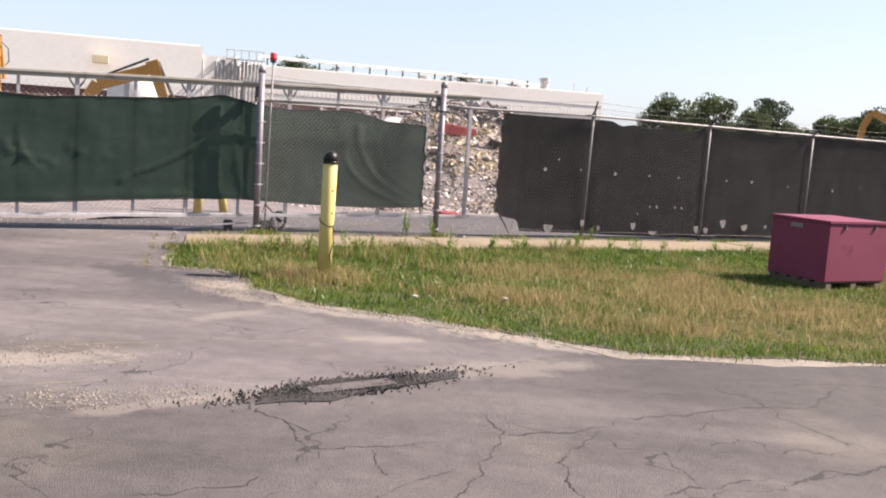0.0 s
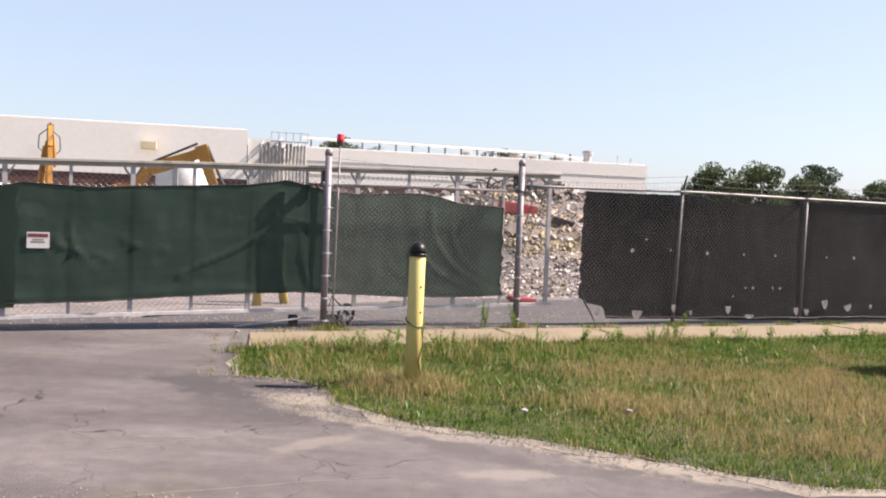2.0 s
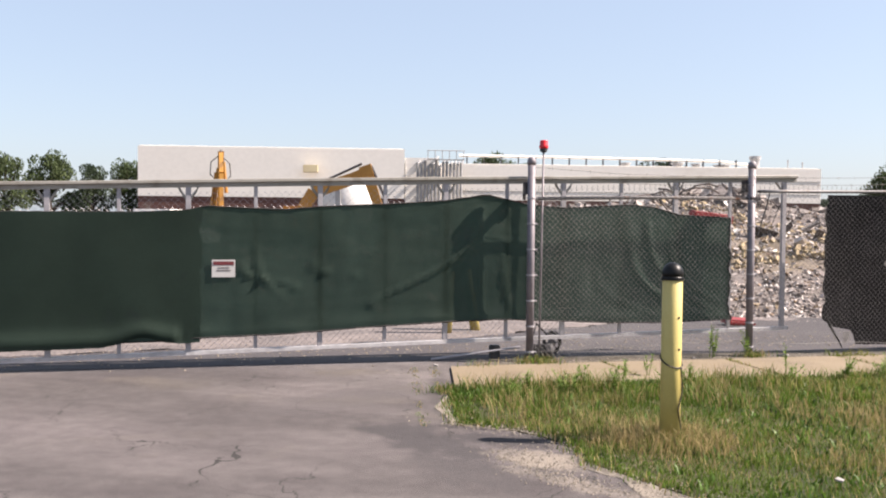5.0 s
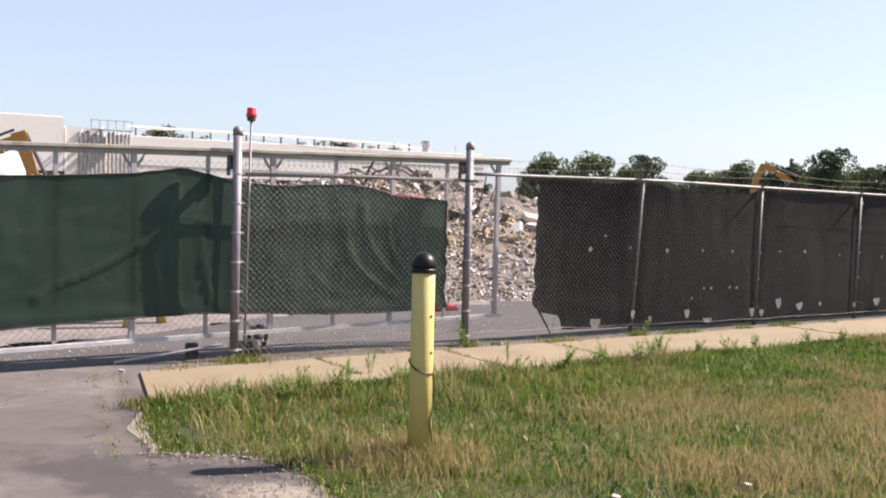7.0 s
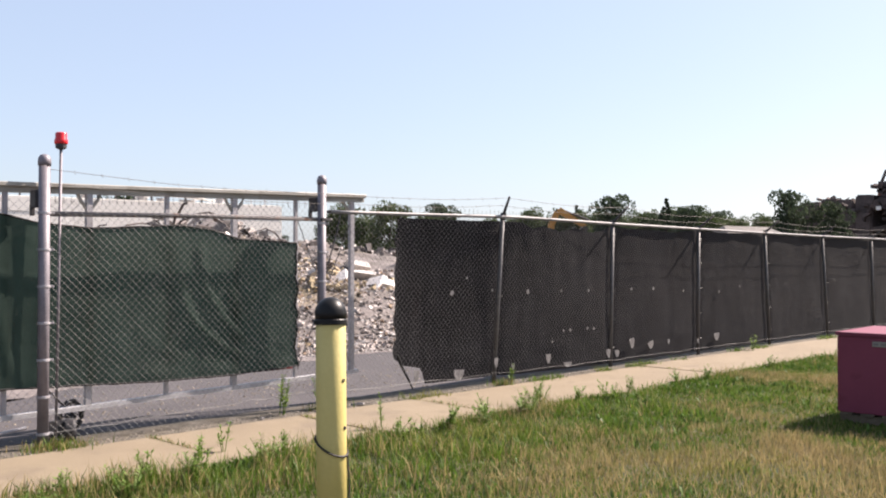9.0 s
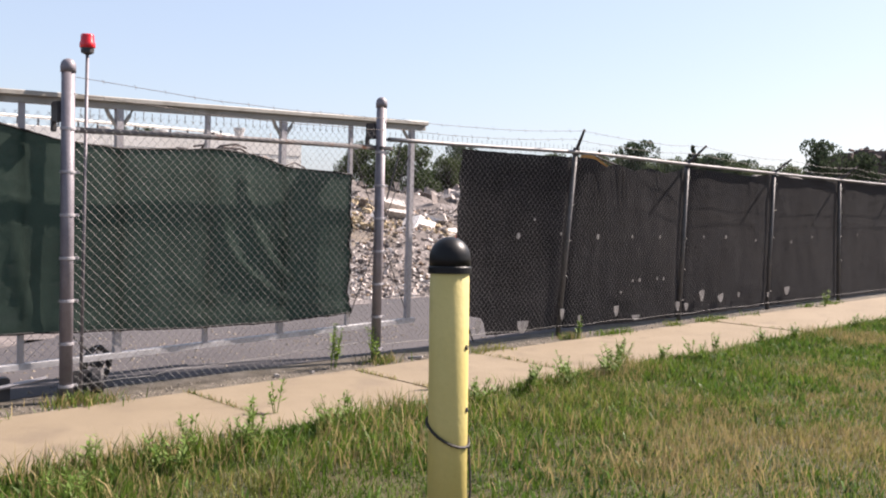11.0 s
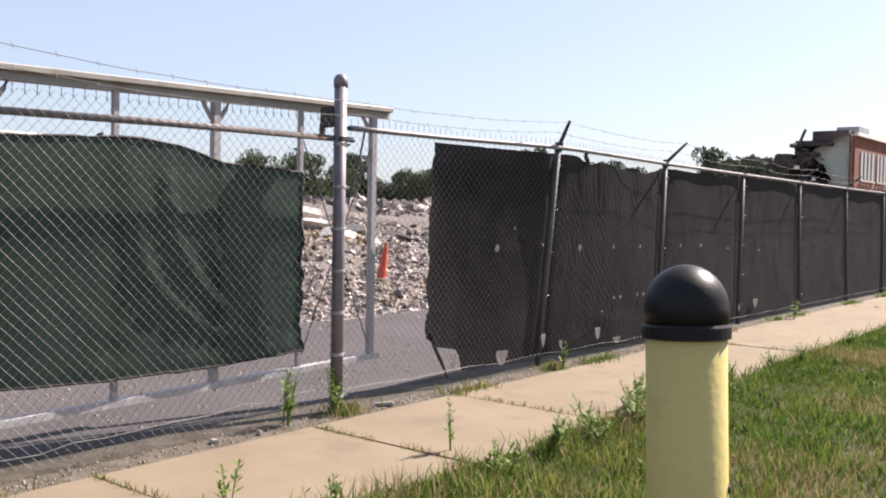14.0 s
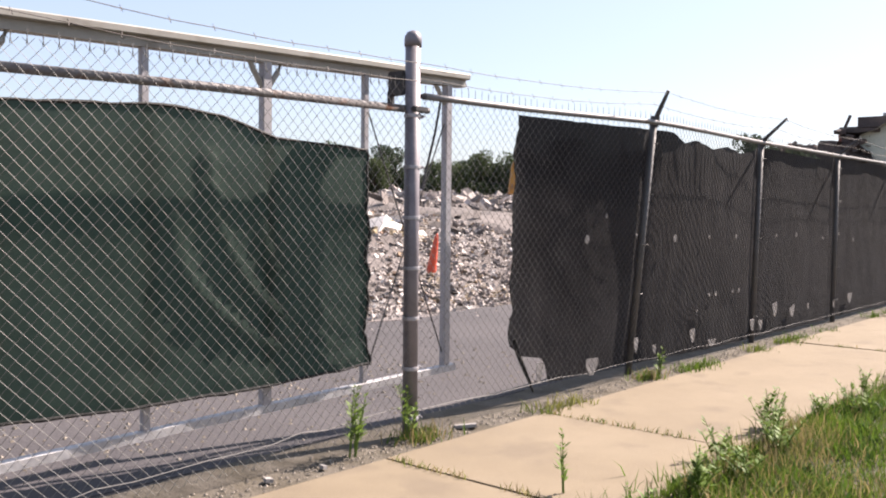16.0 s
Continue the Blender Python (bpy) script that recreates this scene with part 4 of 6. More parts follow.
part("stand", box(bmesh.new(), (0, 0, 0.09), (0.12, 0.1, 0.18), None, 0.01), "dark_metal", latch)
part("stay", tube(bmesh.new(), [(-0.8, 0, 0.02), (0.3, -0.1, 0.16)], 0.016, 6), "galvanised", latch)


# ---- screens ----
def screen(name, parent_label, category, s0, s1, top, low, d, cloth, fold, group="", thick=0.003, hem=True):
    """A cloth hung between s0 and s1, from low(s) up to top(s), with folds fold(s, f) out of its plane."""
    ob = thing(name, FM, parent_label, category, group)
    n, m = max(8, int((s1 - s0) / 0.045)), 34
    verts, faces = [], []
    for i in range(n + 1):
        s = s0 + (s1 - s0) * i / n
        for j in range(m + 1):
            f = j / m
            z = low(s) + (top(s) - low(s)) * f
            edge = 0.0
            if i == n or i == 0:
                edge = 0.05 * noise.noise((f * 9, s, 1.0)) + 0.02 * noise.noise((f * 31, s, 2.0))
            verts.append((s + edge, d + fold(s, f), z + (0.008 * noise.noise((s * 9, 0, f * 2)) if j in (0, m) else 0)))
    for i in range(n):
        for j in range(m):
            a = i * (m + 1) + j
            faces.append((a, a + m + 1, a + m + 2, a + 1))
    cl = raw("cloth", verts, faces, cloth, ob)
    cl.data.polygons.foreach_set("use_smooth", [True] * len(cl.data.polygons))
    if hem:
        for j in ((0, m) if cloth == "green_cloth" else ()):
            pts = [Vector(verts[i * (m + 1) + j]) + Vector((0, -0.004, 0)) for i in range(0, n + 1, 2)]
            part("hem", tube(bmesh.new(), pts, [0.009 + 0.005 * noise.noise(p * 6) for p in pts], 5), "hem", ob, "dark bound hem")
        for i in (0, n):
            pts = [Vector(verts[i * (m + 1) + j]) + Vector((0, -0.004, 0)) for j in range(0, m + 1)]
            part("hem", tube(bmesh.new(), pts, [0.009 + 0.007 * noise.noise(p * 9) for p in pts], 5), "hem", ob, "dark frayed edge")
    return ob


def curve(points):
    def at(s):
        for (a, za), (b, zb) in zip(points, points[1:]):
            if s <= b:
                f = min(max((s - a) / (b - a), 0), 1)
                return za + (zb - za) * f
        return points[-1][1]
    return at


def lines(s, f, table):
    """Long creases: each runs from (s, f) at its head to (s, f) at its foot, with a depth and a width."""
    out = 0.0
    for sa, fa, sb, fb, depth, wide in table:
        if min(fa, fb) - 0.06 < f < max(fa, fb) + 0.06:
            k = min(max((f - fa) / (fb - fa), 0), 1)
            at = sa + (sb - sa) * k ** 2.3
            fade = math.sin(math.pi * min(max(k, 0.08), 0.95)) ** 0.5
            out += depth * fade * math.exp(-((s - at) / wide) ** 2)
    return out


TAIL = [(1.62, 0.8, 2.62, 0.07, -0.05, 0.04), (1.4, 0.6, 2.5, 0.03, -0.055, 0.045), (1.95, 0.72, 2.64, 0.16, -0.038, 0.03), (0.95, 0.4, 2.0, 0.02, -0.012, 0.05)]
WIDE = [(-0.62, 0.62, -0.55, 0.03, -0.03, 0.035), (-0.3, 0.6, -0.14, 0.03, -0.028, 0.03), (0.1, 0.6, 0.02, 0.05, -0.015, 0.04), (-0.6, 0.85, -1.9, 0.22, -0.05, 0.05), (-2.6, 0.5, -2.1, 0.45, -0.03, 0.05), (-3.4, 0.52, -2.8, 0.4, -0.04, 0.05), (-3.25, 0.65, -2.95, 0.3, -0.025, 0.03)]


def green_fold(s, f):
    slack = 0.013 * noise.noise((s * 1.3, f * 2.2, 3.0)) + 0.006 * noise.noise((s * 6, f * 3, 9.0)) + 0.004 * noise.noise((s * 2, f * 22, 5.0))
    return slack + lines(s, f, TAIL) + lines(s, f, WIDE) - 0.03 * math.exp(-((f - 0.03) / 0.05) ** 2) * (0.5 + noise.noise((s * 3, 0, 0)))


g_top = curve([(-6.5, 1.76), (-4.6, 1.77), (-4.0, 1.80), (-3.8, 1.85), (-3.3, 1.83), (-2.9, 1.82), (-2.5, 1.86), (-1.7, 1.9), (-1.0, 1.95), (-0.5, 2.03), (0.0, 1.92), (0.5, 1.88), (1.38, 1.93), (1.72, 1.9), (2.06, 1.81), (2.78, 1.78)])
g_low = curve([(-6.5, 0.28), (-4.3, 0.32), (-3.9, 0.35), (-2.9, 0.38), (-2.0, 0.44), (-1.0, 0.49), (-0.3, 0.51), (0.45, 0.48), (1.1, 0.45), (1.9, 0.44), (2.3, 0.45), (2.78, 0.47)])
screen("windscreen", "dark green woven windscreen hung in creases on the sliding gate", "windscreen", -6.4, 2.78, g_top, g_low, 0.207, "green_cloth", green_fold, "gate screens")
screen("windscreen", "second darker green windscreen layer overlapping the first", "windscreen", -6.4, -3.86, lambda s: g_top(s) + 0.0, lambda s: g_low(s) - 0.05 + 0.1 * math.exp(-((s + 4.5) / 0.25) ** 2), 0.184, "green_cloth", lambda s, f: 0.01 * noise.noise((s * 2, f * 2, 1)) - 0.05 * math.exp(-((f - 0.05) / 0.06) ** 2) * (1 if s < -4.1 else 0), "gate screens", hem=False)

sign = thing("warning_sign", FM @ pose(-3.61, 0.186, 1.14), "small white warning sign with dark red header bar", "sign")
part("panel", box(bmesh.new(), (0, 0, 0), (0.26, 0.004, 0.2), None, 0.001), "white_sign", sign)
part("header", box(bmesh.new(), (0, -0.004, 0.06), (0.23, 0.003, 0.042), None, 0.001), "sign_red", sign, "dark red header bar")
for z, w in ((0.008, 0.13), (-0.022, 0.16)):
    part("text_bar", box(bmesh.new(), (0.0, -0.004, z), (w, 0.002, 0.012)), "sign_ink", sign)

b_top = curve([(4.08, 2.09), (5.2, 2.09), (5.9, 2.1), (6.1, 2.10), (6.35, 2.02), (6.6, 2.06), (7.0, 2.0), (7.4, 2.05), (7.8, 2.0), (8.4, 2.1), (9.5, 2.08), (10.3, 2.06), (10.9, 2.12), (12, 2.09), (13.4, 2.12), (60, 2.1)])
b_low = curve([(4.05, 0.46), (4.2, 0.36), (4.5, 0.31), (4.54, 0.12), (5.7, 0.1), (6.5, 0.08), (8.4, 0.06), (42, 0.05)])


def black_fold(s, f):
    near = min(abs(s - (foot + (top - foot) * f)) for foot, _, top, *_ in POSTS)
    return 0.05 * max(0.0, 1 - abs(s - 5.8) / 1.5) * (1 - f) + rail_out(s) * f + 0.034 * math.exp(-(near / 0.11) ** 2) - 0.028 * max(0.0, (f - 0.8) / 0.2) * (1 - math.exp(-(near / 0.16) ** 2)) + 0.018 * noise.noise((s * 1.1, f * 2.0, 13.0)) + 0.006 * noise.noise((s * 5, f * 4, 2.0)) + 0.003 * noise.noise((s * 2, f * 30, 5.0)) - 0.04 * math.exp(-((f - 0.16) / 0.05) ** 2) * max(0, noise.noise((s * 0.9, 0, 4.0)))


screen("windscreen", "black woven windscreen with torn edges tied behind the fence", "windscreen", 4.06, 42.0, b_top, b_low, 0.05, "black_cloth", black_fold, "fence screens")
rag = bmesh.new()
tube(rag, [(4.1, 0.05, 0.5), (4.16, 0.04, 0.36), (4.28, 0.05, 0.2), (4.34, 0.04, 0.08)], [0.02, 0.018, 0.014, 0.008], 5)
solid("screen_strip", rag, "hem", FM, "torn black strip dangling from the windscreen", "rag")
# pale flakes added in place of scraps and holes of light in the black cloth
tears = [(4.92, 1.2, 0.034), (5.16, 1.38, 0.018), (5.61, 1.22, 0.018), (6.34, 1.18, 0.03), (7.1, 1.18, 0.02), (7.78, 1.17, 0.022), (8.94, 1.16, 0.022), (9.57, 1.16, 0.026), (10.51, 1.1, 0.02), (11.73, 1.06, 0.024), (12.5, 1.14, 0.018), (14.4, 1.16, 0.02), (7.2, 0.62, 0.018), (7.36, 0.62, 0.026), (7.78, 0.62, 0.022), (7.94, 0.61, 0.024), (6.95, 0.48, 0.016), (16.8, 1.2, 0.02)]
for i, (s, z, r) in enumerate(tears):
    pts = [(r * (0.7 + 0.5 * rng.random()) * math.cos(a), r * (0.7 + 0.6 * rng.random()) * math.sin(a)) for a in [k * 0.9 for k in range(7)]]
    bm = slab(bmesh.new(), pts, 0, 0.003)
    solid("hole_flake", bm, "paper", FM @ pose(s, 0.02 + rail_out(s) * z / 2.1, z, 90, 0, 0), "pale flake standing in for a bright hole in the windscreen", "scrap", "scraps on the fence")
# added pale patches imitate bright ground seen through gaps low in the cloth
for s, z, w, h in [(4.36, 0.23, 0.09, 0.15), (5.08, 0.17, 0.19, 0.13), (5.77, 0.28, 0.08, 0.12), (6.12, 0.2, 0.07, 0.08), (6.87, 0.27, 0.12, 0.13), (7.32, 0.15, 0.2, 0.07), (8.32, 0.22, 0.12, 0.12), (8.55, 0.2, 0.12, 0.1), (8.96, 0.33, 0.15, 0.15), (9.49, 0.27, 0.18, 0.12), (10.03, 0.29, 0.07, 0.07), (10.99, 0.26, 0.1, 0.08), (11.63, 0.28, 0.2, 0.13)]:
    bm = bmesh.new()
    slab(bm, jittered([(-w * 0.1, -h / 2), (w * 0.2, -h / 2), (w * 0.48, h * 0.05), (w / 2, h * 0.5), (-w * 0.5, h * 0.45), (-w * 0.42, h * 0.0)], 0.02, 0.03, s), 0, 0.004)
    solid("hole_patch", bm, "paper", FM @ pose(s, 0.012 + rail_out(s) * z / 2.1, z, 90, rng.uniform(-8, 8), 0), "ragged pale patch standing in for a bright gap low in the windscreen", "scrap", "scraps on the fence")


# ---- bollards ----
def bollard(m, label, tall=1.37, strap=True):
    ob = thing("bollard", m, label, "bollard", "yellow bollards")
    r = 0.077
    part("pipe", turned(bmesh.new(), [(r, -0.02), (r, tall * 0.5), (r, tall - 0.125), (r - 0.004, tall - 0.12)], 28), "yellow", ob, smooth=True)
    rim = [(r + 0.002, tall - 0.138), (r + 0.008, tall - 0.136), (r + 0.008, tall - 0.114), (r + 0.005, tall - 0.109), (r + 0.002, tall - 0.108)]
    cap = part("cap", turned(bmesh.new(), [(r + 0.004, tall - 0.112), (r + 0.004, tall - 0.08)] + [((r + 0.004) * math.cos(a), tall - 0.08 + 0.085 * math.sin(a)) for a in (0.2, 0.4, 0.6, 0.8, 1.0, 1.2, 1.4, 1.54)], 32), "cap", ob, "domed black plastic cap", True)
    part("rim", turned(bmesh.new(), rim, 32), "cap", cap, "black plastic rim")
    if strap:
        pts = [((r + 0.006) * math.cos(a), (r + 0.006) * math.sin(a), 0.62 - 0.05 * math.cos(a + 0.9)) for a in [k * 0.33 for k in range(20)]]
        part("strap", tube(bmesh.new(), pts, 0.006, 5), "strap", ob, "dark wire looped round the pipe")
        part("strap", tube(bmesh.new(), [(0.075, -0.03, 0.58), (0.088, -0.02, 0.4), (0.06, -0.06, 0.25), (0.082, -0.01, 0.1)], 0.005, 5), "strap", ob, "loose end of dark wire")
        for x, y, z in ((0.055, -0.055, 0.95), (0.06, -0.05, 0.71)):
            part("chip", turned(bmesh.new(), [(0.0, -0.004), (0.011, -0.002), (0.009, 0.003), (0.0, 0.004)], 7), "strap", ob).matrix_basis = pose(x, y, z, 90, 0, 45)
    return ob


bollard(pose(-1.614, 9.68, 0.03, -3.2, 0, 0), "yellow steel pipe bollard with domed black cap in grass")
bollard(FM @ pose(-0.33, 3.0, 0.0, 3, 2, 0), "yellow bollard standing behind the gate screen", 1.1, False)
bollard(FM @ pose(0.2, 3.3, 0.0, -2, -9, 0), "leaning yellow bollard behind the gate screen", 1.1, False)

# ---- maroon box ----
crate = thing("storage_box", FM @ pose(6.0, -5.22, 0.0, 0, 0, 2), "maroon steel job-site storage box on a wooden pallet", "storage box")
L, D, H = 1.13, 0.95, 0.90
pallet = thing("pallet", FM @ pose(6.0, -5.22, 0.0, 0, 0, 2), "weathered wooden pallet under the storage box", "pallet")
for x in (0.1, 0.56, 1.02):
    part("runner", box(bmesh.new(), (x, D / 2, 0.06), (0.1, D * 0.98, 0.08), None, 0.006), "wood", pallet)
for k in range(5):
    part("board", box(bmesh.new(), (L / 2, 0.09 + k * 0.195, 0.112), (L * 0.99, 0.12, 0.02), None, 0.003), "wood", pallet)
part("body", box(bmesh.new(), (L / 2, D / 2, 0.125 + (H - 0.16) / 2), (L, D, H - 0.16), None, 0.008), "maroon", crate)
part("lid", box(bmesh.new(), (L / 2, D / 2, H - 0.015), (L + 0.03, D + 0.03, 0.035), None, 0.006), "maroon", crate, "slightly overhanging flat steel lid")
for x in (0.28, 0.84):
    b = box(bmesh.new(), (x, -0.012, H - 0.07), (0.04, 0.016, 0.035), None, 0.004)
    tube(b, [(x - 0.015, -0.02, H - 0.085), (x + 0.015, -0.02, H - 0.085)], 0.006, 6)
    part("latch", b, "dark_metal", crate, "small dark steel latch")
pl = part("label_plate", box(bmesh.new(), (-0.006, 0.52, H - 0.1), (0.006, 0.2, 0.05), None, 0.001), "plate", crate, "small pale label plate")
for k in range(3):
    part("text_bar", box(bmesh.new(), (-0.011, 0.455 + 0.065 * k, H - 0.1), (0.003, 0.045, 0.02)), "sign_ink", pl)


# ---- demolition yard ----
def pile(s, d):
    """Height of the rubble over the yard."""
    if d < 4.2:
        return -0.04
    rise = 2.8 * (1 - math.exp(-((d - 4.2) / 11.0) ** 1.25))
    rise *= 1 - 0.5 * min(1.0, max(0.0, (d - 16) / 8)) * min(1.0, max(0.0, (15 - s) / 4))
    rise *= 0.85 + 0.65 * noise.noise((s * 0.09, d * 0.09, 2.0)) + 0.3 * noise.noise((s * 0.35, d * 0.35, 6.0))
    rise += 1.15 * math.exp(-(((s - 9.0) / 3.6) ** 2 + ((d - 14) / 5.0) ** 2)) + 0.5 * math.exp(-(((s - 16) / 3.0) ** 2 + ((d - 21) / 4.0) ** 2))
    fade = (0.12 + 0.88 * min(1.0, max(0.0, (s - 1.5) / 6.5))) * min(1.0, max(0.0, (s + 14) / 6)) * min(1.0, max(0.0, (60 - d) / 16))
    rise = rise * fade * (1 - 0.35 * min(1, max(0, (s - 13) / 20)))
    rough = min(1.0, (d - 4.2) / 2.0)
    return rise + rough * (0.14 * noise.noise((s * 1.1, d * 1.1, 1.0)) + 0.07 * noise.noise((s * 3.1, d * 3.1, 4.0))) - 0.03


verts, faces, n_s, n_d = [], [], 150, 120
for i in range(n_s + 1):
    for j in range(n_d + 1):
        s, d = -16 + 76 * i / n_s, 4.0 + 58 * (j / n_d) ** 1.35
        verts.append((s, d, pile(s, d)))
for i in range(n_s):
    for j in range(n_d):
        a = i * (n_d + 1) + j
        faces.append((a, a + n_d + 1, a + n_d + 2, a + 1))
heap = raw("rubble_heap", verts, faces, "rubble_bed")
heap.matrix_basis = FM
tagged(heap, "long heap of crushed concrete and demolition debris", "rubble", "", "stuff")


def chunks(name, count, seed, material, s_lim, d_lim, size, flat, label):
    """Broken pieces strewn over the heap, each a bent slab of its own."""
    r = random.Random(seed)
    vs, fs = [], []
    for _ in range(count):
        s, d = r.uniform(*s_lim), d_lim[0] + (d_lim[1] - d_lim[0]) * r.random() ** 1.5
        g = size * (0.35 + 1.3 * r.random() ** 3) * (0.55 + 0.02 * d)
        q = Euler((r.uniform(-0.9, 0.9), r.uniform(-0.9, 0.9), r.uniform(0, 6.28))).to_matrix()
        dims = (g, g * r.uniform(0.35, 1.0), g * flat * r.uniform(0.4, 1.2))
        c = Vector((s, d, pile(s, d) + 0.15 * g))
        base = len(vs)
        for k in range(8):
            corner = Vector(((k & 1) - 0.5, (k >> 1 & 1) - 0.5, (k >> 2) - 0.5))
            corner = Vector((corner[0] * dims[0] * r.uniform(0.6, 1.1), corner[1] * dims[1] * r.uniform(0.6, 1.1), corner[2] * dims[2] * r.uniform(0.7, 1.1)))
            vs.append(tuple(c + q @ corner))
        fs += [tuple(base + k for k in f) for f in ((0, 2, 3, 1), (4, 5, 7, 6), (0, 1, 5, 4), (2, 6, 7, 3), (0, 4, 6, 2), (1, 3, 7, 5))]
    ob = raw(name, vs, fs, material)
    ob.matrix_basis = FM
    return tagged(ob, label, "rubble", "", "stuff")


chunks("concrete_rubble", 20000, 1, "rubble_pale", (2, 17), (4.3, 30), 0.12, 0.5, "pale broken concrete pieces strewn over the heap")
chunks("dark_rubble", 8000, 2, "rubble_dark", (2, 17), (4.4, 30), 0.13, 0.5, "dark grey scraps and earth clods in the heap")
chunks("clay_rubble", 6000, 3, "rubble_clay", (2, 17), (4.6, 30), 0.12, 0.5, "ochre and brick-red crumbs in the heap")
chunks("bent_sheet_scrap", 150, 4, "rubble_dark", (4, 24), (9, 30), 0.7, 0.08, "twisted grey sheet-metal scrap on the heap")
chunks("white_rubble", 11000, 8, "rubble_white", (2, 17), (4.3, 24), 0.085, 0.35, "bright white plaster flakes strewn over the heap")
chunks("ochre_rubble", 1500, 9, "rubble_ochre", (7, 12.5), (8, 14), 0.17, 0.5, "ochre insulation and timber scraps on the heap")
chunks("broken_slab", 90, 10, "rubble_white", (5, 13), (8, 20), 0.6, 0.22, "pale broken concrete slabs lying on the heap")
chunks("rubble_field", 5200, 11, "rubble_pale", (-2, 42), (22, 58), 0.42, 0.5, "pale broken concrete spread to the far end of the heap")
chunks("dark_rubble_field", 2600, 13, "rubble_dark", (-2, 42), (20, 56), 0.42, 0.5, "dark scraps spread to the far end of the heap")
chunks("far_rubble", 1500, 6, "rubble_pale", (-14, 4), (6, 45), 0.35, 0.4, "pale rubble strewn beyond the gate")
chunks("crushed_gravel", 6000, 7, "rubble_pale", (2, 22), (3.7, 7.5), 0.085, 0.7, "crushed pale gravel at the foot of the heap")

for s, d, h, tilt in ((4.8, 3.4, 0.1, 5), (8.6, 11.2, 0.3, 6)):
    bm = box(bmesh.new(), (0, 0, h / 2), (0.55 if h < 0.2 else 1.2, 0.3, h), pose(0, 0, 0, 8, tilt, 0), 0.03)
    solid("red_debris", bm, "red_scrap", FM @ pose(s, d, max(0, pile(s, d)) + 0.01, 0, 0, tilt), "crumpled red plastic sheet among the debris", "debris")

tangle = bmesh.new()
bent = random.Random(12)
for _ in range(34):
    a0, s0, d0 = bent.uniform(0, 6.28), bent.gauss(8.6, 1.3), bent.gauss(13.0, 1.2)
    foot = Vector((s0, d0, pile(s0, d0) - 0.05))
    mid = foot + Vector((bent.gauss(0, 0.5), bent.gauss(0, 0.4), bent.uniform(0.2, 0.6)))
    end = mid + Vector((0.7 * math.cos(a0), 0.5 * math.sin(a0), bent.uniform(-0.4, 0.3)))
    tube(tangle, [foot, foot.lerp(mid, 0.6) + Vector((0, 0, 0.12)), mid, mid.lerp(end, 0.6) + Vector((0, 0, 0.08)), end], bent.uniform(0.012, 0.035), 5)
solid("bent_rods", tangle, "rubble_dark", FM, "tangle of bent grey reinforcing rods on the heap", "scrap metal", kind="stuff")

marker = thing("orange_marker", pose(2.59, 23.77, 0.06, 2, 9, 20), "tall bright orange plastic cone leaning in rubble", "marker post")
part("cone", turned(bmesh.new(), [(0.105, 0.0), (0.1, 0.1), (0.045, 0.8), (0.02, 0.92), (0.012, 0.95)], 16), "orange", marker, smooth=True)
part("foot", box(bmesh.new(), (0, 0, -0.02), (0.3, 0.2, 0.06), None, 0.02), "dark_metal", marker, "dark rubber foot")


# ---- white plant building ----
def polar(az, dist, z=0.0):
    """A place by bearing and distance from the middle of the walk."""
    a = radians(az)
    return Vector((-1.5 + dist * math.sin(a), 2.7 + dist * math.cos(a), z))


plant = thing("plant_building", pose(-37, 112, 0, 0, 0, 20), "long white metal-clad plant building with brick-red base", "building")
part("wall", box(bmesh.new(), (-16.2, 15, 7.55), (32.4, 30, 6.1)), "white_wall", plant)
part("base_wall", box(bmesh.new(), (-16.2, 15.1, 2.25), (32.4, 30, 4.5)), "band", plant, "brick-red lower wall")
part("roof", box(bmesh.new(), (-16.2, 15.2, 10.64), (32.2, 29.8, 0.1)), "white_wall", plant)
part("wall", box(bmesh.new(), (27.2, 15.6, 6.75), (54.4, 28, 4.5)), "white_wall", plant)
part("base_wall", box(bmesh.new(), (27.2, 15.7, 2.25), (54.4, 28, 4.5)), "band", plant, "brick-red lower wall")
part("roof", box(bmesh.new(), (27.2, 15.8, 9.04), (54.2, 27.6, 0.1)), "white_wall", plant)
part("link_wall", box(bmesh.new(), (2.2, 0.9, 6.6), (4.2, 1.4, 6.0)), "white_wall", plant)
for z in (5.6, 7.3):
    part("panel_seam", box(bmesh.new(), (27.2, 1.58, z), (54.2, 0.05, 0.06)), "pipe", plant)
part("roof_pipe", tube(bmesh.new(), [(7, 2.2, 10.1), (20, 2.2, 10.05), (32, 2.2, 9.95), (41, 2.2, 9.8), (45, 2.2, 9.4)], 0.17, 8), "white_wall", plant, "pale pipe on stands along the roof")
for k in range(17):
    part("pipe_stand", box(bmesh.new(), (8 + k * 2.2, 2.2, 9.5), (0.14, 0.3, 1.0)), "dark_metal", plant)
for x, w, h in ((29, 1.6, 0.6), (36, 1.8, 0.7), (38.5, 1.4, 0.6), (46.5, 1.5, 1.7), (42, 2.4, 0.5), (51, 0.2, 1.3), (53, 0.2, 1.0)):
    part("roof_vent", turned(bmesh.new(), [(w / 2.6, 9.0), (w / 2.6, 9.0 + h * 0.7), (w / 2, 9.0 + h * 0.75), (w / 2, 9.0 + h)], 12), "duct", plant).matrix_basis = pose(x, 4, 0)
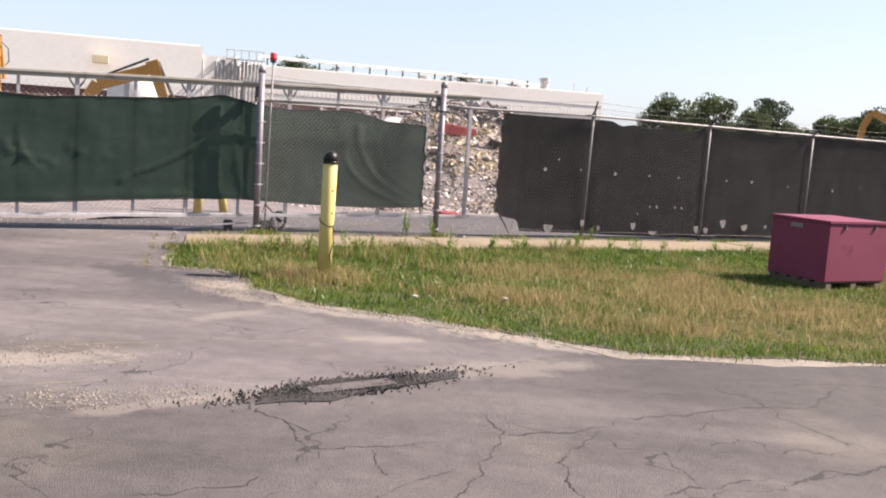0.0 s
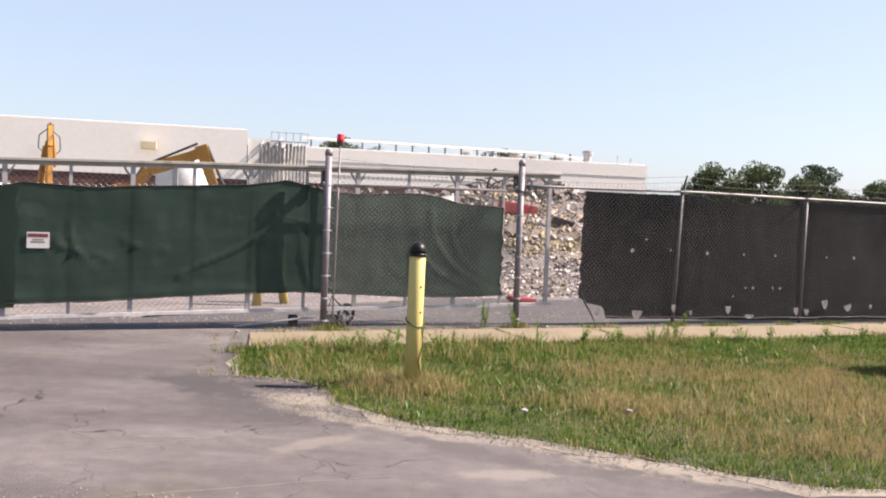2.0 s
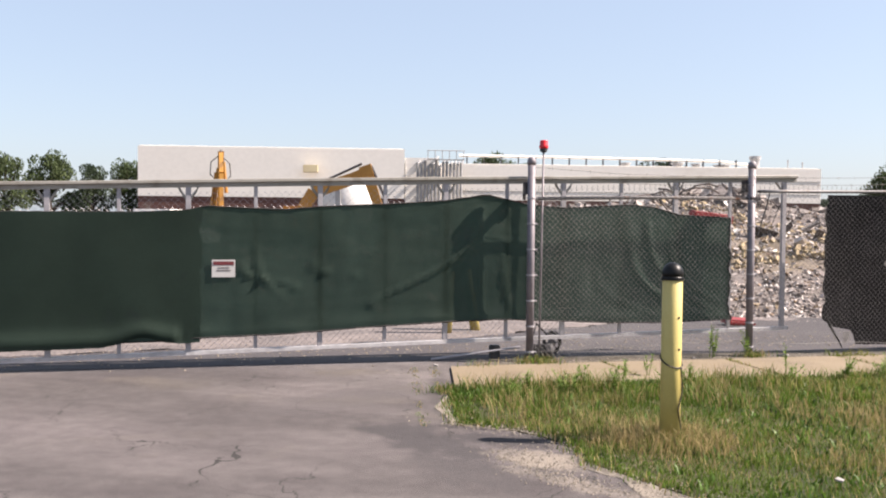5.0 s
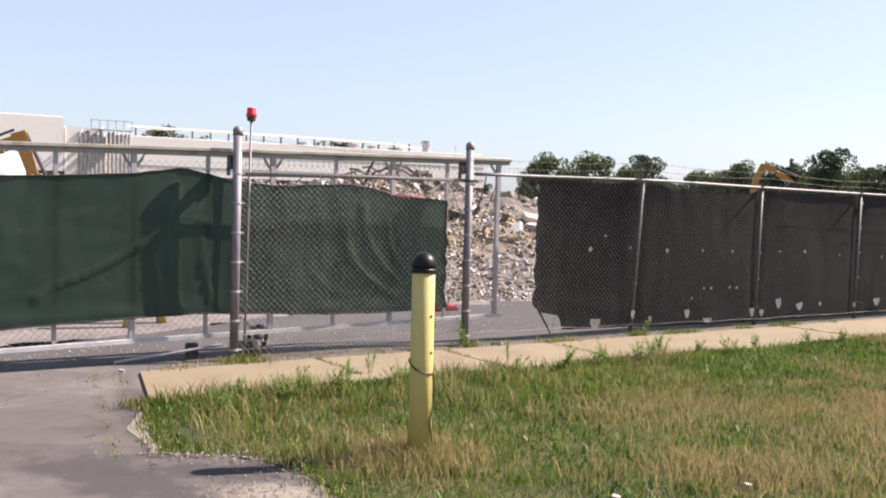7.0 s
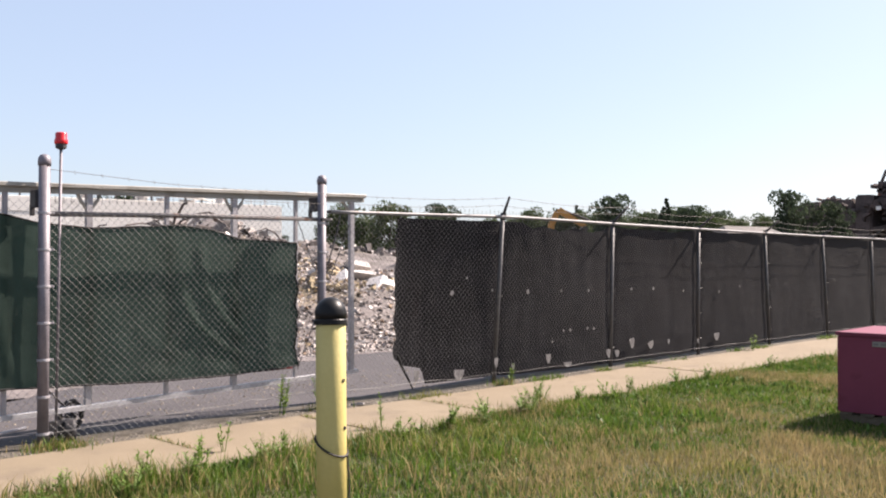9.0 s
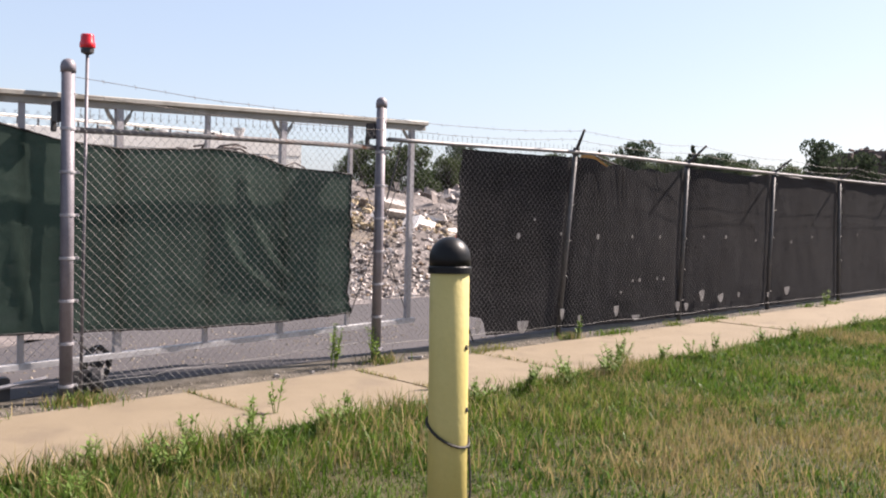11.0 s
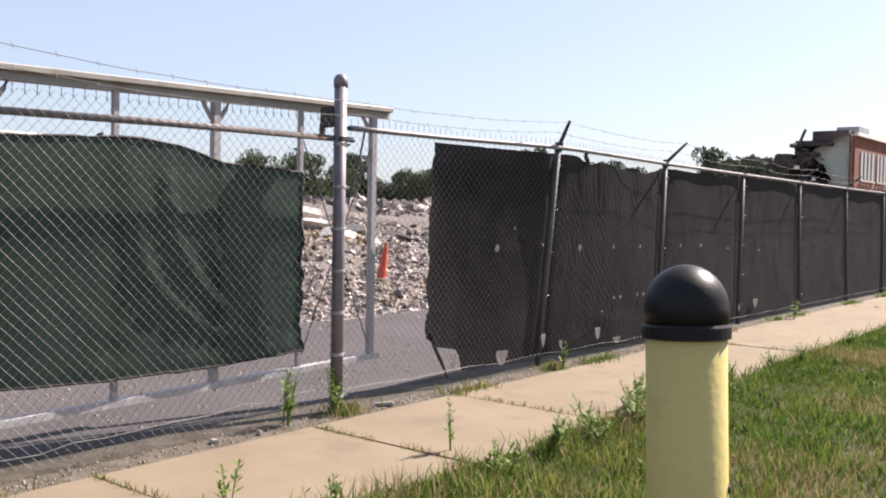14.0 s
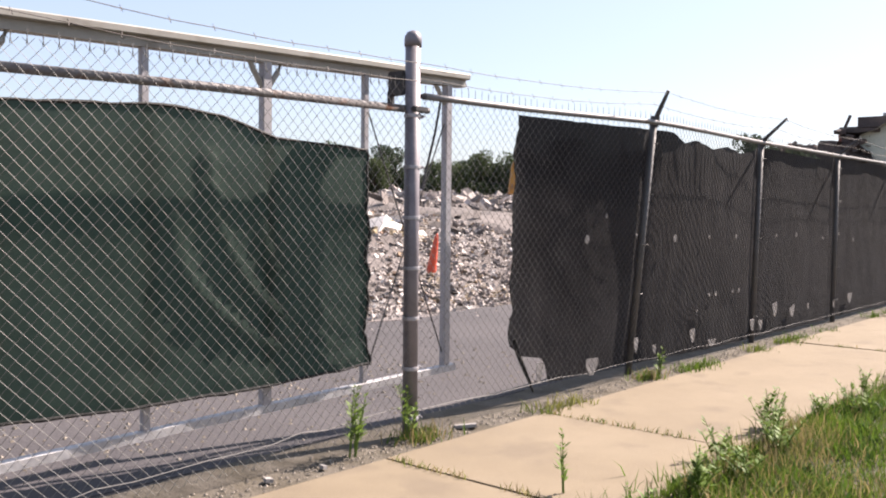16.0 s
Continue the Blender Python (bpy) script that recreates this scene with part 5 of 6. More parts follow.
for k in range(13):
    x = 1.6 + k * 0.45
    h = 8.9 + 1.3 * noise.noise((k * 0.9, 2, 0))
    part("duct", tube(bmesh.new(), [(x, -0.9, 3.5), (x, -0.9, h), (x + 0.3, 0.3, h + 0.3)], 0.17, 8), "duct", plant, "grey vertical process duct")
part("catwalk", box(bmesh.new(), (5.0, -1.4, 9.3), (4.6, 0.9, 0.08)), "duct", plant, "steel catwalk")
for k in range(6):
    part("handrail_post", tube(bmesh.new(), [(2.8 + k * 0.88, -1.8, 9.3), (2.8 + k * 0.88, -1.8, 10.4)], 0.05, 5), "duct", plant)
part("handrail", tube(bmesh.new(), [(2.7, -1.8, 10.4), (7.3, -1.8, 10.4)], 0.05, 5), "duct", plant)
part("yellow_platform", box(bmesh.new(), (-11.5, -1.0, 8.0), (1.8, 1.0, 0.9), None, 0.05), "cream", plant, "faded cream loading platform")

tank = thing("storage_tank", pose(*polar(-21.6, 72)), "white cylindrical storage tank in the yard", "tank")
part("shell", turned(bmesh.new(), [(2.05, 0), (2.05, 4.2), (2.0, 4.4), (1.2, 4.75), (0.1, 4.9)], 28), "tank", tank, smooth=True)
part("ladder", box(bmesh.new(), (0.2, -2.1, 2.2), (0.4, 0.08, 4.2)), "duct", tank)
pickup = thing("parked_truck", pose(*polar(-32.6, 40)), "white truck cab parked behind the gate", "truck")
part("cab", box(bmesh.new(), (0, 0, 1.35), (2.2, 2.0, 1.5), None, 0.25), "tank", pickup)
part("bonnet", box(bmesh.new(), (1.6, 0, 0.95), (1.4, 1.9, 0.8), None, 0.2), "tank", pickup)
for x in (-0.6, 1.6):
    part("wheel", tube(bmesh.new(), [(x, -1.02, 0.4), (x, -0.75, 0.4)], 0.4, 14), "track", pickup)


# ---- excavators ----
def bar(bm, a, b, w, h0, h1):
    """A tapered box girder from a to b in the x-z plane."""
    a, b = Vector(a), Vector(b)
    way = (b - a).normalized()
    up = Vector((-way.z, 0, way.x))
    vs = [bm.verts.new(p + Vector((0, y * w / 2, 0)) + up * (z * h / 2)) for p, h in ((a, h0), (b, h1)) for y, z in ((-1, -1), (1, -1), (1, 1), (-1, 1))]
    for f in ((3, 2, 1, 0), (4, 5, 6, 7), (0, 1, 5, 4), (1, 2, 6, 5), (2, 3, 7, 6), (3, 0, 4, 7)):
        bm.faces.new([vs[k] for k in f])
    return bm


def excavator(m, label, boom, stick, deep=1.0):
    ob = thing("excavator", m, label, "excavator", "excavators")
    for y in (-1.2, 1.2):
        b = bmesh.new()
        box(b, (0, y, 0.5), (3.9, 0.6, 0.9), None, 0.3)
        part("track", b, "track", ob, "muddy steel crawler track")
    part("slew_ring", turned(bmesh.new(), [(0.9, 0.9), (0.9, 1.15)], 20), "track", ob)
    part("house", box(bmesh.new(), (-0.9, 0, 1.55), (3.2, 2.6, 0.9), None, 0.15), "digger", ob)
    part("counterweight", box(bmesh.new(), (-2.5, 0, 1.5), (0.6, 2.5, 0.85), None, 0.25), "digger", ob)
    cab = part("cab", box(bmesh.new(), (0.5, 0.85, 1.75), (1.5, 0.95, 1.3), None, 0.12), "digger", ob)
    part("window", box(bmesh.new(), (0.55, 0.36, 1.95), (1.1, 0.02, 0.6)), "cab_glass", cab)
    b = bmesh.new()
    for p, q, h0, h1 in zip(boom, boom[1:], (0.6, 0.75, 0.7), (0.75, 0.7, 0.45)):
        bar(b, (p[0], 0, p[1]), (q[0], 0, q[1]), 0.45 * deep, h0 * deep, h1 * deep)
    part("boom", b, "digger", ob, "cranked yellow boom")
    part("stick", bar(bmesh.new(), (stick[0][0], 0, stick[0][1]), (stick[1][0], 0, stick[1][1]), 0.38, 0.75 * deep, 0.45 * deep), "digger", ob, "yellow dipper stick")
    p, q = boom[1], stick[0]
    part("cylinder", tube(bmesh.new(), [(p[0] + 0.2, 0, p[1] + 0.48 * deep), (q[0] - 0.15, 0, q[1] + 0.12 * deep)], 0.06, 8), "dark_metal", ob, "dark hydraulic cylinder")
    p, q = stick
    part("cylinder", tube(bmesh.new(), [(p[0] + 0.3, 0, p[1]), (q[0] + 0.35, 0, q[1] + 0.5)], 0.08, 8), "dark_metal", ob, "dark hydraulic cylinder")
    e = stick[1]
    b = bmesh.new()
    bar(b, (e[0], 0, e[1]), (e[0] - 0.5, 0, e[1] - 0.9), 1.1, 0.3, 1.0)
    part("bucket", b, "track", ob, "dark toothed bucket")
    return ob


def aimed(az, dist, turn):
    p = polar(az, dist)
    return pose(p.x, p.y, 0, 0, 0, turn)


excavator(aimed(-25.4, 46, 14), "yellow crawler excavator with raised cranked boom", [(0.7, 1.9), (1.5, 3.1), (3.4, 3.75), (4.1, 4.15)], [(4.0, 4.4), (4.85, 1.9)], 0.82)
upright = excavator(aimed(-29.1, 60, 121), "yellow excavator with upright arm seen end-on", [(0.0, 2.0), (0.4, 4.6), (1.2, 5.9), (1.5, 6.0)], [(1.4, 6.1), (1.9, 2.2)], 0.6)
for y, top, low in ((0.42, 5.0, 2.2), (0.66, 4.7, 2.0), (-0.32, 5.4, 3.4)):
    part("cylinder", tube(bmesh.new(), [(0.6, y * 0.55, top), (0.6, y, low)], [0.07, 0.12], 8), "digger", upright, "orange hydraulic ram beside the arm")
for y, z in ((0.45, 5.2), (-0.4, 5.1)):
    part("hose", tube(bmesh.new(), [(1.2, y * 0.3, z + 0.6), (1.3, y * 1.4, z + 0.2), (1.2, y * 1.5, z - 0.6), (1.0, y * 0.4, z - 1.1)], 0.035, 6), "track", upright, "black hydraulic hose loop")
excavator(aimed(23.2, 75, -16), "yellow excavator working behind the rubble", [(-1.35, 2.4), (-1.05, 4.5), (-0.6, 5.45), (-0.35, 5.5)], [(-0.5, 5.6), (1.6, 4.3)], 0.66)


# ---- brick building half torn down ----
ruin = thing("brick_building", pose(66.2, 73.0, 0, 0, 0, 27.5) @ Matrix.Scale(1.3, 4), "two-storey brick building with its end torn open", "building")
Wd, Dp, Ht = 36.0, 14.0, 7.4
part("wall", box(bmesh.new(), (18, 0.2, Ht / 2), (Wd, 0.4, Ht)), "brick", ruin)
part("wall", box(bmesh.new(), (20.5, 5.8, Ht / 2), (Wd - 5, 0.4, Ht)), "brick", ruin)
part("wall", box(bmesh.new(), (5.0, 3.2, Ht / 2), (0.3, 5.0, Ht)), "torn", ruin, "dark inner wall laid bare")
torn_edge = [(0.2, 0.0), (2.0, 0.0), (1.9, 1.6), (2.2, 3.2), (1.55, 4.3), (1.75, 4.6), (2.1, 5.3), (2.9, 5.9), (2.8, 6.5), (1.6, 7.0), (0.9, 7.45), (0.2, 7.5)]
end_bm = slab(bmesh.new(), jittered(torn_edge, 0.25, 0.09, 8.0), -0.25, 0.25)
bmesh.ops.transform(end_bm, matrix=Matrix(((0, 0, 1, 0.1), (1, 0, 0, 0), (0, 1, 0, 0), (0, 0, 0, 1))), verts=end_bm.verts)
part("end_wall", end_bm, "plaster", ruin, "pale plastered end wall with a ragged torn edge")
part("roof", box(bmesh.new(), (20.5, 3.0, Ht + 0.05), (Wd - 5, 5.9, 0.25)), "roofing", ruin)
part("cornice", box(bmesh.new(), (18, -0.1, Ht + 0.1), (Wd + 0.2, 0.25, 0.24)), "white_wall", ruin, "pale roof edge")
for z in (5.3, 2.0):
    for k in range(8):
        for n in range(3 if k % 2 else 4):
            x = 1.6 + k * 4.3 + n * 0.95
            w = part("window", box(bmesh.new(), (x, -0.02, z), (0.5, 0.1, 2.1)), "window", ruin)
            part("sill", box(bmesh.new(), (x, -0.1, z - 1.1), (0.6, 0.16, 0.08)), "white_wall", w)
part("penthouse", box(bmesh.new(), (3.2, 2.1, Ht + 0.15), (4.0, 2.6, 0.75)), "torn", ruin)
part("roof_unit", box(bmesh.new(), (3.6, 1.2, Ht + 0.6), (2.6, 1.6, 0.5)), "duct", ruin)
for x, h in ((6.6, 0.7), (9.4, 0.6)):
    part("roof_stack", turned(bmesh.new(), [(0.28, Ht), (0.28, Ht + h), (0.2, Ht + h + 0.1)], 10), "duct", ruin).matrix_basis = pose(x, 1.2, 0)
r = random.Random(9)
hang = bmesh.new()
for k in range(300):
    y = 1.9 + 9.6 * r.random()
    x = r.uniform(0.0, 4.5)
    top = 7.0 if y < 4.4 else 6.2
    z = top * r.random() ** 0.6
    g = r.uniform(0.2, 0.75)
    box(hang, (x, y, z), (g, g * r.uniform(0.2, 1.0), g * r.uniform(0.08, 0.5)), pose(0, 0, 0, r.uniform(-35, 35), r.uniform(-35, 35), r.uniform(0, 180)))
for k, z in enumerate((3.6, 6.9)):
    for n in range(4):
        box(hang, (2.5 + r.uniform(-0.3, 0.3), 2.0 + 0.8 * n, z + r.uniform(-0.2, 0.1)), (4.4, 0.85, 0.28), pose(0, 0, 0, r.uniform(-5, 5), r.uniform(-2, 6), 0))
for n in range(9):
    box(hang, (0.1 + r.uniform(-0.3, 0.6), 2.3 + 0.3 * n, r.uniform(5.4, 6.3)), (r.uniform(0.1, 0.3), r.uniform(0.2, 0.6), r.uniform(0.3, 0.9)), pose(0, 0, 0, r.uniform(-30, 30), r.uniform(-30, 30), 0))
for k in range(1, 3):
    g = r.uniform(0.25, 0.5)
    part("white_scrap", box(bmesh.new(), (-0.5 + r.uniform(-0.1, 0.2), 1.6 + 1.15 * k + r.uniform(-0.4, 0.4), r.uniform(2.5, 6.0)), (0.08, g, g * r.uniform(0.6, 1.6)), None, 0.01), "white_wall", ruin, "pale hanging sheet")
tagged(part("torn_flooring", hang, "torn", ruin, "sagging torn floors and hanging debris"), kind="stuff")
for y, wide, high, tilt in ((5.6, 1.3, 6.3, 2), (6.9, 1.4, 6.0, -2), (8.2, 1.3, 6.1, 1), (9.6, 1.6, 5.9, -3), (11.0, 1.3, 5.7, 3)):
    part("rear_shell", box(bmesh.new(), (3.4, y, high / 2), (5.0, wide, high), pose(0, 0, 0, tilt, 0, 0), 0.12), "torn", ruin, "dark gutted bay of the rear shell")
part("bent_sheet", box(bmesh.new(), (0.6, 3.9, Ht + 0.2), (0.06, 0.22, 0.95), pose(0, 0, 0, 22, 0, 0), 0.01), "torn", ruin, "bent roof sheet sticking up")

shed = thing("far_house", pose(*polar(33.8, 85), 0, 0, 10), "low grey house roof behind the fence", "house")
bm = bmesh.new()
vs = [bm.verts.new(p) for p in ((-5, -4, 2.6), (5, -4, 2.6), (5, 4, 2.6), (-5, 4, 2.6), (-2.5, 0, 4.6), (2.5, 0, 4.6))]
for f in ((0, 1, 5, 4), (1, 2, 5), (2, 3, 4, 5), (3, 0, 4), (3, 2, 1, 0)):
    bm.faces.new([vs[k] for k in f])
part("roof", bm, "roofing", shed, "grey hipped shingle roof")
part("wall", box(bmesh.new(), (0, 0, 1.3), (9, 7, 2.6)), "pale_wall", shed)


# ---- trees ----
def leaf_cloud(bm_v, bm_f, centre, radius, count, size, r):
    for _ in range(count):
        v = Vector((r.gauss(0, 1), r.gauss(0, 1), r.gauss(0, 1))).normalized() * radius * (0.55 + 0.45 * r.random() ** 0.5)
        c = centre + Vector((v.x, v.y, v.z * 0.8))
        q = Euler((r.uniform(0, 6.28), r.uniform(0, 6.28), r.uniform(0, 6.28))).to_matrix()
        g = size * r.uniform(0.5, 1.3)
        base = len(bm_v)
        for x, y, z in ((-0.5, 0, 0), (0, -0.32, 0.08), (0.55, 0, 0), (0, 0.32, 0.08)):
            bm_v.append(tuple(c + q @ Vector((x * g, y * g, z * g))))
        bm_f.append((base, base + 1, base + 2, base + 3))


def tree(m, tall, wide, seed, leaf, label, kind="round"):
    r = random.Random(seed)
    ob = thing("tree", m, label, "tree", "tree line")
    b = bmesh.new()
    tube(b, [(0, 0, 0), (0.1, 0, tall * 0.25), (0.0, 0.1, tall * 0.6)], [0.035 * tall, 0.028 * tall, 0.012 * tall], 8)
    vs, fs = [], []
    if kind == "conifer":
        tube(b, [(0, 0, tall * 0.5), (0, 0, tall * 0.97)], [0.014 * tall, 0.004 * tall], 6)
        for k in range(26):
            f = k / 25
            z = tall * (0.1 + 0.88 * f)
            rad = wide * 0.5 * (1 - f) ** 0.85 * r.uniform(0.8, 1.15)
            for a in range(max(3, int(9 * (1 - f) + 3))):
                ang = r.uniform(0, 6.28)
                leaf_cloud(vs, fs, Vector((rad * 0.75 * math.cos(ang), rad * 0.75 * math.sin(ang), z - 0.1 * rad)), 0.22 * rad + 0.15, 14, 0.42, r)
    else:
        for k in range(30):
            ang, f = r.uniform(0, 6.28), r.random()
            rad = wide * 0.42 * math.sqrt(r.random()) * (1 - 0.35 * f)
            c = Vector((rad * math.cos(ang), rad * math.sin(ang), tall * (0.3 + 0.58 * f)))
            tube(b, [(0, 0, tall * (0.2 + 0.35 * f)), tuple(c * 0.6 + Vector((0, 0, tall * 0.12))), tuple(c)], [0.012 * tall, 0.007 * tall, 0.002 * tall], 5)
            leaf_cloud(vs, fs, c, wide * r.uniform(0.11, 0.19), 190, 0.042 * wide, r)
    part("trunk", b, "bark", ob)
    raw("crown", vs, fs, leaf, ob)
    return ob


OAK = [tree(polar_pose, 10, 9, 40 + k, leaf, lab) for k, (polar_pose, leaf, lab) in enumerate((
    (aimed(10.6, 150, 0) @ Matrix.Scale(1.12, 4), "leaf", "broad green tree standing in the distant tree line"),
    (aimed(13.2, 140, 40) @ Matrix.Scale(1.05, 4), "leaf", "rounded green tree standing in the distant tree line"),
    (aimed(16.5, 150, 80) @ Matrix.Scale(1.12, 4), "leaf_dark", "dark full tree standing in the distant tree line")))]
FIR = tree(aimed(29.7, 118, 0) @ Matrix.Scale(0.93, 4), 10, 5.0, 77, "leaf_dark", "dark pointed conifer in the tree line", "conifer")
r = random.Random(31)
# (bearing, distance, size, which)
PLANTS = [(9.4, 150, 0.86, 1), (12.0, 150, 0.95, 2), (13.9, 150, 0.8, 0), (15.6, 145, 0.98, 1), (17.4, 155, 0.9, 0), (19.4, 165, 0.85, 1), (21.9, 150, 1.0, 0), (24.2, 150, 0.9, 1), (26.6, 135, 0.95, 2), (30.9, 120, 0.92, 2), (32.3, 118, 0.86, 0), (33.4, 122, 0.8, 1), (35.2, 130, 0.66, 0), (38.4, 130, 0.55, 2), (18.4, 150, 0.8, 2), (20.2, 150, 0.78, 1), (23.0, 150, 0.8, 2), (22.4, 160, 0.8, 1), (25.0, 160, 0.85, 0), (27.4, 150, 0.8, 1), (18.0, 165, 0.85, 0), (14.6, 160, 0.85, 2), (16.0, 165, 0.9, 1), (11.3, 160, 0.9, 0), (20.9, 160, 0.85, 2), (23.5, 165, 0.9, 1), (26.0, 160, 0.88, 0), (27.0, 165, 0.92, 2), (28.7, 160, 0.9, 1), (29.6, 155, 0.86, 2), (30.4, 160, 0.92, 0), (31.6, 160, 0.9, 1), (32.8, 158, 0.86, 2), (34.2, 160, 0.8, 0), (36.0, 165, 0.75, 1),
          (54, 110, 1.3, 0), (58, 105, 1.2, 1), (62, 100, 1.1, 2), (67, 100, 1.1, 0),
          (-34.4, 135, 1.0, 1), (-36.3, 130, 0.98, 2), (-38.6, 130, 1.05, 0), (-41, 125, 1.0, 1), (-43.5, 125, 1.05, 2), (-12.7, 205, 1.72, 0), (-10.9, 205, 1.66, 1), (-2.2, 215, 1.78, 2), (-6.5, 215, 1.5, 1), (0.2, 220, 1.5, 0), (6.8, 190, 0.7, 2), (20.6, 180, 0.85, 0), (28.2, 170, 0.8, 0), (25.5, 175, 0.85, 2)]
for az, dist, size, k in PLANTS:
    size *= 0.9 if az < 19 and az > 8 else 1.0
    size *= (0.95 if dist < 125 else 1.2 if az > 24 else 1.08) if 19 < az < 40 else 1.0
    copy_thing(OAK[k], aimed(az, dist, r.uniform(0, 360)) @ Matrix.Diagonal((size * r.uniform(0.68, 0.95), size * r.uniform(0.68, 0.95), size * r.uniform(0.9, 1.04), 1)) @ Matrix.Diagonal((1 / OAK[k].scale[0], 1 / OAK[k].scale[1], 1 / OAK[k].scale[2], 1)))
for az, dist, size in ((24.6, 150, 1.05),):
    copy_thing(FIR, aimed(az, dist, r.uniform(0, 360)) @ Matrix.Scale(size / FIR.scale[0], 4))


for x, y, size, k in ((53.6, 77.6, 0.85, 2), (57.0, 76.6, 0.74, 2)):
    copy_thing(OAK[k], pose(x, y, 0, 0, 0, r.uniform(0, 360)) @ Matrix.Diagonal((0.8 * size / OAK[k].scale[0], 0.8 * size / OAK[k].scale[0], size / OAK[k].scale[0], 1)))


# ---- grass and weeds ----
def inside(x, y, poly):
    hit = False
    for (ax, ay), (bx, by) in zip(poly, poly[1:] + poly[:1]):
        if (ay > y) != (by > y) and x < (bx - ax) * (y - ay) / (by - ay) + ax:
            hit = not hit
    return hit


def blades(name, spots, material, label, base_z=0.011):
    """Bent blades: each spot is x, y, height, width."""
    a = np.array(spots)
    n = len(a)
    g = np.random.default_rng(12 + n)
    ang, lean = g.uniform(0, 6.283, n), g.uniform(0.15, 0.75, n)
    face = g.uniform(0, 6.283, n)
    h, w = a[:, 2], a[:, 3]
    wx, wy = np.cos(face) * w / 2, np.sin(face) * w / 2
    lx, ly = np.cos(ang) * lean * h, np.sin(ang) * lean * h
    v = np.zeros((n, 5, 3))
    for k, (side, up, out) in enumerate(((-1, 0, 0), (1, 0, 0), (0.75, 0.55, 0.35), (-0.75, 0.55, 0.35), (0, 1, 1))):
        v[:, k, 0] = a[:, 0] + side * wx + out * lx
        v[:, k, 1] = a[:, 1] + side * wy + out * ly
        v[:, k, 2] = base_z + up * h * (1 - 0.25 * lean * out)
    me = bpy.data.meshes.new(name)
    me.vertices.add(5 * n)
    me.vertices.foreach_set("co", v.ravel())
    me.loops.add(7 * n)
    idx = np.arange(n)[:, None] * 5 + np.array([0, 1, 2, 3, 3, 2, 4])
    me.loops.foreach_set("vertex_index", idx.ravel().astype(np.int32))
    me.polygons.add(2 * n)
    st = (np.arange(n)[:, None] * 7 + np.array([0, 4])).ravel()
    me.polygons.foreach_set("loop_start", st.astype(np.int32))
    me.update(calc_edges=True)
    me.materials.append(M[material])
    return tagged(new(name, me), label, "grass", "", "stuff")


rng = random.Random(17)
green, dry = [], []
fence_in = FM.inverted()
spot_count = 0
while spot_count < 430000:
    u = rng.random()
    if u < 0.78:
        s, d = rng.uniform(-1.9, 12), rng.uniform(-9, -1.6)
    else:
        s, d = rng.uniform(8, 42), rng.uniform(-13, -1.6)
    p = fp(s, d)
    spot_count += 1
    if not inside(p.x, p.y, GRASS):
        continue
    patch = noise.noise((p.x * 0.55, p.y * 0.55, 3.0)) + 0.5 * noise.noise((p.x * 1.7, p.y * 1.7, 9.0))
    edge = math.exp(-((d + 1.7) / 0.35) ** 2)
    near = math.hypot(p.x + 1.6, p.y - 9.73)
    tuft = max(0.0, noise.noise((p.x * 2.6, p.y * 2.6, 21.0)))
    h = rng.uniform(0.02, 0.052) * (0.8 + 1.0 * max(0, patch) + 1.6 * tuft) + 0.07 * edge * rng.random()
    w = rng.uniform(0.0035, 0.009) * (1 if s < 12 else 2.2)
    rim = p.y - np.interp(p.x, (-2.6, -1.35, -0.38, 0.42, 0.97, 3.56, 8.0, 20.0), (9.0, 8.3, 8.0, 7.72, 7.46, 7.66, 8.95, 13.4))
    bare = ((s + 1.22) / 0.22) ** 2 + ((d + 2.85) / 0.32) ** 2
    if bare < 1 and rng.random() < 0.85:
        continue
    if p.y < 8.8 and rng.random() < 0.3:
        h *= 0.6
    if rng.random() < (0.12 if rim < 0.45 else 1.0) * ((0.05 + 1.0 * max(0, patch) ** 1.2) * (0.45 + 0.75 * min(1, max(0, (p.x + 0.5) / 2.5))) + 0.5 * math.exp(-((p.x - 3.2) ** 2 + (p.y - 9.6) ** 2) / 1.6) + (0.1 if d < -3.2 else 0) + (0.35 if near < 0.5 else 0)):
        dry.append((p.x, p.y, h * rng.uniform(1.1, 2.1) + (0.12 * rng.random() if near < 0.45 else 0), w * 0.7))
    else:
        green.append((p.x, p.y, h, w))
for _ in range(2600):
    s, d = rng.uniform(-1.3, 30), rng.gauss(-1.72, 0.08)
    p = fp(s, d)
    green.append((p.x, p.y, rng.uniform(0.05, 0.16), rng.uniform(0.005, 0.011)))
for _ in range(9000):
    s, d = rng.uniform(3.3, 34), rng.gauss(-0.25, 0.07)
    if noise.noise((s * 1.3, 0, 2.0)) > 0.05:
        p = fp(s, d)
        green.append((p.x, p.y, rng.uniform(0.03, 0.12), rng.uniform(0.005, 0.012)))
for _ in range(9000):
    s, d = rng.uniform(-1.3, 5.5), -1.74 - 1.5 * rng.random() ** 1.6
    if noise.noise((s * 1.4, d * 1.4, 17.0)) < -0.12 - 0.1 * (d + 2.0):
        continue
    p = fp(s, d)
    tall = rng.uniform(0.08, 0.2) * (1.25 if s < 2.5 else 0.8)
    (dry if rng.random() < (0.42 if s < 2.2 else 0.15) else green).append((p.x, p.y, tall, rng.uniform(0.005, 0.01)))
for _ in range(2200):
    a, q = rng.uniform(0, 6.28), abs(rng.gauss(0, 0.3)) + 0.08
    (dry if rng.random() < 0.7 else green).append((-1.61 + q * math.cos(a), 9.68 + q * math.sin(a), rng.uniform(0.06, 0.2), rng.uniform(0.004, 0.008)))
